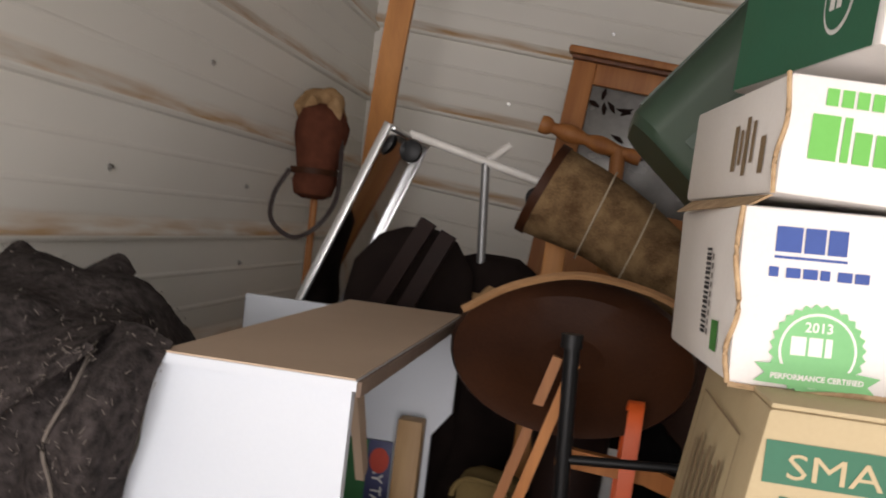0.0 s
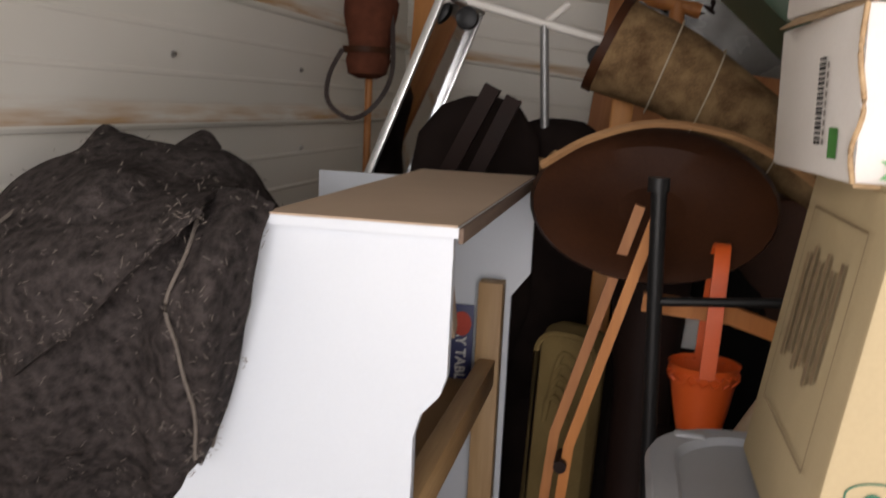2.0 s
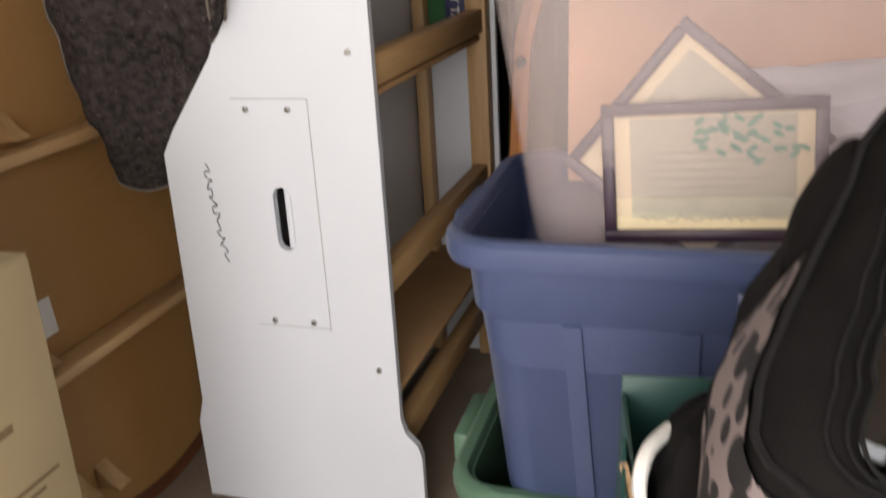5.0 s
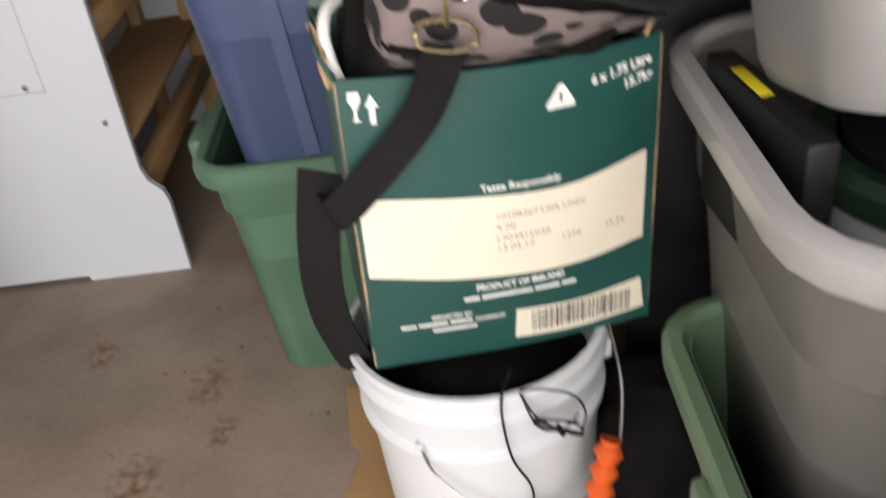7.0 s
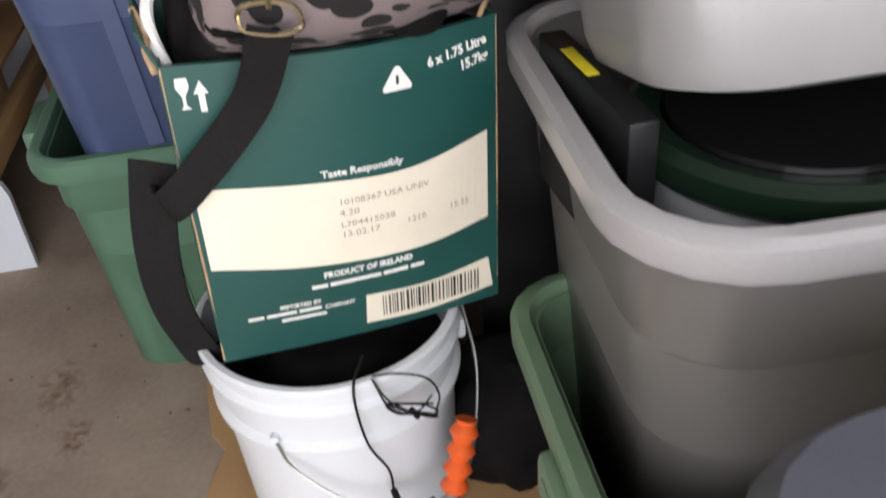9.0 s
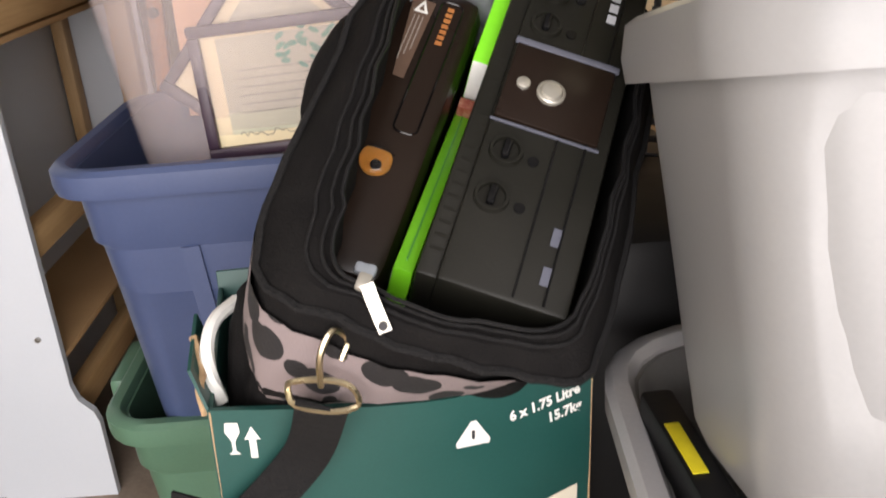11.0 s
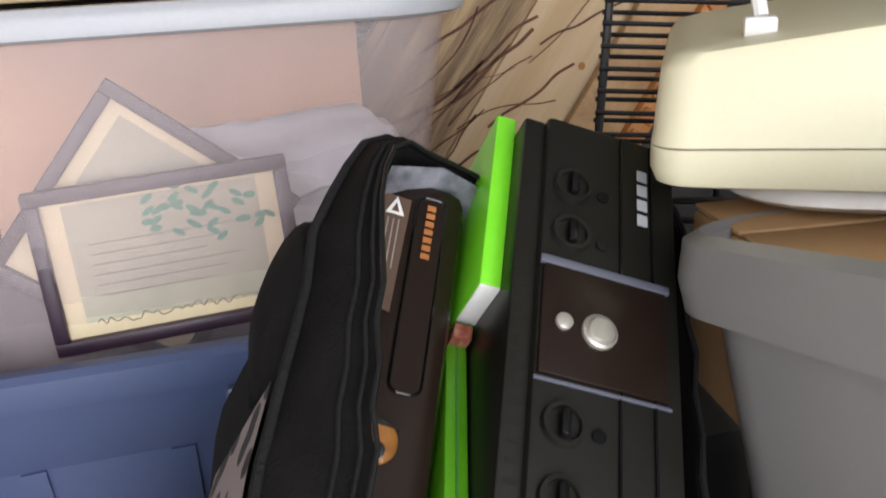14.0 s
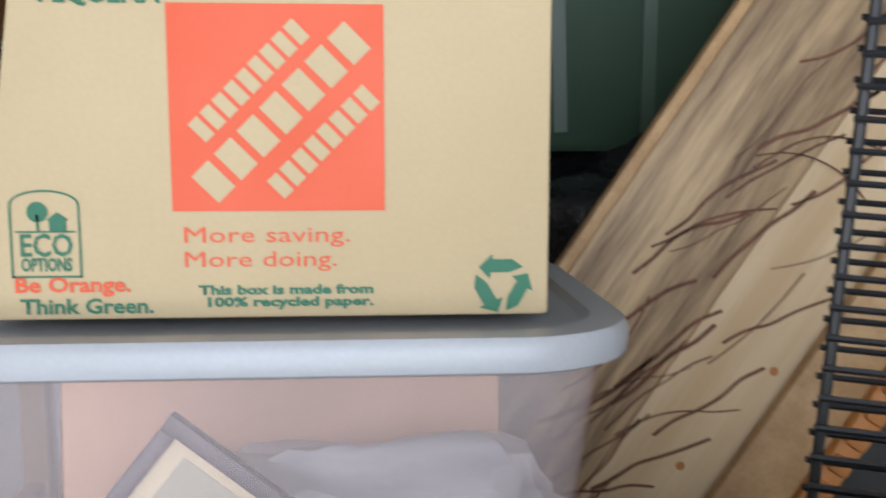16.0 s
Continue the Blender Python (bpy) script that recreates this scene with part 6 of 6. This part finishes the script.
chair = thing("folding_chair", pose(0, 2.0, 0), "dark brown folded chair with a cloth back", "chair")
for ox in (0.0, 0.045):
    part("rail", sweep([(-0.245 + ox, 0.0 + ox * 0.5, 1.475 - ox * 0.5), (-0.345 + ox, 0.0, 1.27 - ox), (-0.60 + ox, 0.35, 0.0)], 0, flat=(0.036, 0.03), up=(0, 1, 0)), "dark_brown", chair)
part("back", loft([[(-0.31 + x * s, 0.12 + y * 0.04 + 0.03 * k, 1.24 + y * 0 + zz) for x, y, _ in circle(1, 0, 20)] for k, (s, zz) in enumerate(((0.10, -0.5), (0.16, -0.3), (0.165, 0.0), (0.15, 0.12), (0.10, 0.19), (0.04, 0.215)))]), "dark_cloth", chair, "dark padded back")
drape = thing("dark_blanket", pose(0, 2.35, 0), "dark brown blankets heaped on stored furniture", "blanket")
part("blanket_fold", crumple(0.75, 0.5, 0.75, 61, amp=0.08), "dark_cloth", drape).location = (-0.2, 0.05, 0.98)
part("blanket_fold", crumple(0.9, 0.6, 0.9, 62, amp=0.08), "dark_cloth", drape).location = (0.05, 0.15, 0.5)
single("khaki_bag", crumple(0.34, 0.26, 0.42, 64, amp=0.05), "card", pose(-0.11, 2.35, 1.16), "khaki canvas bag slumped behind the chair", "bag")

tubc = thing("leather_seat", pose(0.12, 1.62, 0), "brown leather bucket seat with a bent pale wooden rail", "seat")
bowl = [[(-0.015 + s * math.cos(a), 0.06 - d + 0.09 * math.sin(a) * s / 0.2, z + t * math.sin(a)) for a in [2 * math.pi * k / 36 for k in range(36)]] for s, d, z, t in ((0.21, 0.10, 1.285, 0.125), (0.20, 0.135, 1.285, 0.118), (0.165, 0.145, 1.28, 0.098), (0.10, 0.12, 1.275, 0.06), (0.03, 0.10, 1.275, 0.02))]
part("bowl", loft(bowl), "leather", tubc)
part("top_rail", sweep(smooth_line([(-0.205, -0.09, 1.338), (-0.125, -0.08, 1.388), (-0.02, -0.07, 1.418), (0.10, -0.07, 1.405), (0.19, -0.08, 1.365), (0.27, -0.08, 1.31)], 6), 0, flat=(0.010, 0.009), up=(0, -0.7, 1)), "cane", tubc, "bent pale wooden top rail")
part("pedestal", loft([[(0.16 * c * k, 0.16 * q * k + 0.10, z) for c, q in ring_pts(1, 20)] for k, z in ((0.5, 0.0), (0.4, 0.3), (0.35, 0.9), (0.5, 1.2))]), "dark_brown", tubc, "dark wooden base")

roll = thing("carpet_roll", pose(0, 2.0, 0), "rolled tan patterned carpet with a dark red edge", "carpet roll")
ax = smooth_line([(0.0, 0.02, 1.575), (0.14, 0.0, 1.52), (0.28, -0.05, 1.43), (0.50, -0.10, 1.28)], 6)
part("roll", sweep(ax, [0.105 - 0.0022 * i for i in range(len(ax))], 28), "carpet", roll)
part("edge", sweep([ax[0] + Vector((-0.012, 0, 0.005)), ax[0] + Vector((0.006, 0, -0.003))], [0.108, 0.108], 28), "leather", roll, "dark red bound edge")
for k in (5, 9, 14):
    part("cord", sweep([ax[k] + (0.108 - 0.0022 * k) * Vector((0.35 * math.cos(a), math.sin(a), math.cos(a))) for a in [2 * math.pi * i / 24 for i in range(25)]], 0.002, 5), "cream_cloth", roll)
single("toy_chest", block(0, 0, 0.64, 0.55, 0.34, 1.28, 0.02), "leather", pose(0.40, 2.06, 0), "dark brown leather-covered chest under the carpet roll", "chest")

hall = thing("carved_mirror", pose(0.10, 3.0, -0.02, 0, 6, 0), "carved orange-brown wooden mirror with etched glass", "mirror")
part("side_board", block(-0.29, 0, 1.03, 0.075, 0.03, 2.05, 0.006), "oak", hall)
part("side_board", block(0.29, 0, 1.03, 0.075, 0.03, 2.05, 0.006), "oak", hall)
part("top_board", block(0, 0, 2.02, 0.505, 0.03, 0.085, 0.006), "oak", hall)
part("cornice", block(0, -0.012, 2.075, 0.70, 0.06, 0.025, 0.008), "oak", hall)
part("cornice_bead", block(0, -0.02, 2.052, 0.67, 0.05, 0.014, 0.005), "rim_wood", hall)
part("glass", block(0, 0.008, 1.80, 0.505, 0.006, 0.38, 0.001), "etched", hall, "etched grey glass")
part("lower_board", block(0, 0, 1.30, 0.505, 0.025, 0.62, 0.006), "oak", hall)
rg = random.Random(17)
for i in range(14):
    x, z, a = rg.uniform(-0.23, 0.0), rg.uniform(1.75, 1.95), rg.uniform(0, 3.1)
    part("etched_leaf", sweep([(x, 0.0035, z), (x + 0.02 * math.cos(a), 0.0035, z + 0.02 * math.sin(a)), (x + 0.05 * math.cos(a), 0.0035, z + 0.04 * math.sin(a))], [0.003, 0.010, 0.001], 6), "dark_brown", hall)
bal = thing("turned_baluster", pose(0, 2.72, 0), "turned orange-brown wooden baluster lying across the clutter", "baluster")
bp = [Vector((-0.075, 0, 1.80)) + Vector((0.30, 0, -0.075)) * k / 24 for k in range(25)]
part("spindle", sweep(bp, [0.026, 0.028, 0.026, 0.016, 0.018, 0.024, 0.027, 0.028, 0.027, 0.024, 0.02, 0.016, 0.02, 0.024, 0.026, 0.026, 0.024, 0.022, 0.02, 0.018, 0.018, 0.02, 0.022, 0.022, 0.02], 16), "oak", bal)
part("post", rod((0.16, 0.01, 0.0), (0.16, 0.0, 1.75), 0.022, 10), "oak", bal)
single("wooden_post", block(0, 0, 0.82, 0.05, 0.04, 1.64, 0.006), "plank", pose(-0.015, 2.12, 0.0, 0, 2, 0), "squared orange wooden post standing by a carpet roll", "post")

# ---- clutter between the play table and the boxes ----
fold = thing("wooden_chair_frame", pose(0, 1.43, 0), "orange lacquered wooden folding-chair frame on end", "chair frame")
for ox, oy, mt in ((0.0, 0.0, "orange_pole"), (-0.028, 0.05, "oak")):
    part("rail", sweep([(0.112 + ox, 0.02 + oy, 1.285), (0.0 + ox, 0.02 + oy, 0.885), (-0.035 + ox, 0.06 + oy, 0.5), (-0.04 + ox, 0.10 + oy, 0.0)], 0, flat=(0.017, 0.016), up=(0, 1, 0)), mt, fold)
part("joint", rod((-0.012, 0.0, 0.85), (-0.012, 0.06, 0.85), 0.011, 14), "dark_brown", fold, "dark pivot cap")
part("crossbar", sweep([(0.10, 0.06, 1.13), (0.24, 0.06, 1.12), (0.34, 0.06, 1.09)], 0, flat=(0.03, 0.02), up=(0, -1, 0)), "orange_pole", fold)
crutch = thing("black_pole", pose(0, 1.32, 0), "black metal pole with a short side arm", "pole")
part("shaft", rod((0.105, 0, 1.335), (0.165, 0.05, 0.0), 0.0115, 12), "black_plastic", crutch)
part("cap", rod((0.1045, 0, 1.325), (0.104, 0, 1.345), 0.0155, 12), "black_plastic", crutch)
part("arm", rod((0.113, 0.005, 1.165), (0.30, 0.0, 1.18), 0.007, 10), "black_plastic", crutch)
basket = thing("toy_basket", pose(0.205, 1.47, 0.93), "orange plastic trick-or-treat basket with a tall handle", "basket")
part("body", loft([circle(0.036, 0, 28), circle(0.046, 0.05, 28), circle(0.055, 0.105, 28), circle(0.058, 0.112, 28), circle(0.055, 0.112, 28), circle(0.034, 0.005, 28)]), "orange", basket)
for k in range(2):
    part("lattice_band", sweep([(0.0545 * math.cos(a) * (1 + 0.04 * math.sin(a * 20)), 0.0545 * math.sin(a) * (1 + 0.04 * math.sin(a * 20)), 0.088 + 0.012 * k + 0.004 * math.sin(20 * a + 3.14 * k)) for a in [2 * math.pi * i / 120 for i in range(121)]], 0.0018, 5), "orange", basket)
part("handle", sweep(smooth_line([(0.0, -0.056, 0.10), (0.004, -0.05, 0.20), (0.008, -0.03, 0.285), (0.01, 0.0, 0.305), (0.008, 0.03, 0.285), (0.004, 0.05, 0.20), (0.0, 0.056, 0.10)], 6), 0, flat=(0.005, 0.024), up=(1, 0, 0)), "orange", basket)
single("lamp_shade", loft([circle(0.12, 0, 32), circle(0.08, 0.16, 32), circle(0.076, 0.16, 32), circle(0.116, 0.003, 32)], False, False), "cream_cloth", pose(0.345, 1.36, 0.905, 0, 14, 0), "cream fabric lamp shade tipped on its side", "lamp shade")
single("black_jacket", crumple(0.34, 0.20, 0.62, 71, amp=0.06), "nylon", pose(0.24, 1.90, 0.80), "black padded jacket hung over stored things", "jacket")
single("paper_note", block(0, 0, 0, 0.062, 0.002, 0.10, 0), "paper", pose(0.213, 1.755, 1.04, -4, 4, 4), "printed white paper note on black cloth", "paper note")
# an added dark lump holds up the seat and fills the shaded void below
single("goods_pile", crumple(0.5, 0.3, 1.3, 73, amp=0.08), "dark_cloth", pose(0.24, 2.0, 0.50), "dark lump added under the furniture to fill a shaded gap", "pile")
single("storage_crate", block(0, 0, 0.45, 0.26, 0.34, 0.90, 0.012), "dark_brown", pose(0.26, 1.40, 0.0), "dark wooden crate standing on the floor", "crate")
olive = thing("olive_cushion", pose(-0.03, 1.72, 0.55, 0, 2, -14), "olive velvet chair cushion with a tufted face, on edge", "cushion")
part("pad", block(0, 0, 0.235, 0.125, 0.10, 0.48, 0.035), "olive", olive)
part("piping", sweep([(x, -0.052, 0.235 + y) for x, y, _ in rrect(0.115, 0.46, 0.04, 0)] , 0.006, 6), "olive", olive)
for k in range(5):
    part("tuft", sweep(smooth_line([(0.02, -0.05, 0.30 + 0.03 * k), (-0.01, -0.054, 0.34 + 0.02 * k), (-0.03, -0.05, 0.33 - 0.01 * k)], 5), 0.006, 6), "olive", olive)
single("wooden_stool", block(0, 0, 0.27, 0.20, 0.20, 0.54, 0.01), "dark_brown", pose(-0.01, 1.76, 0.0), "dark wooden stool under a cushion", "stool")


# ---- marks on the floor ----
rs = random.Random(31)
for x, y, r in ((-0.02, 0.62, 0.06), (0.02, 0.50, 0.045), (-0.10, 0.40, 0.07), (0.10, 0.30, 0.03), (-0.25, 0.75, 0.05), (0.05, 0.15, 0.025), (-0.15, 0.2, 0.03)):
    blot = [(x + r * (0.7 + 0.4 * noise.noise(Vector((math.cos(a) * 2, math.sin(a) * 2, x * 40)))) * math.cos(a), y + 1.6 * r * (0.7 + 0.4 * noise.noise(Vector((math.cos(a) * 2, math.sin(a) * 2, x * 40)))) * math.sin(a)) for a in [2 * math.pi * k / 22 for k in range(22)]]
    part("floor_stain", plate(blot, 0.0008, "z", 0.0004), "stain", floor, "rust-brown stain", smooth=False)
for k in range(30):
    x, y, r = rs.uniform(-0.4, 0.25), rs.uniform(-0.2, 0.9), rs.uniform(0.003, 0.007)
    part("grit", block(x, y, r * 0.25, r, r * 0.8, r * 0.5, r * 0.15, None), "edge", floor)
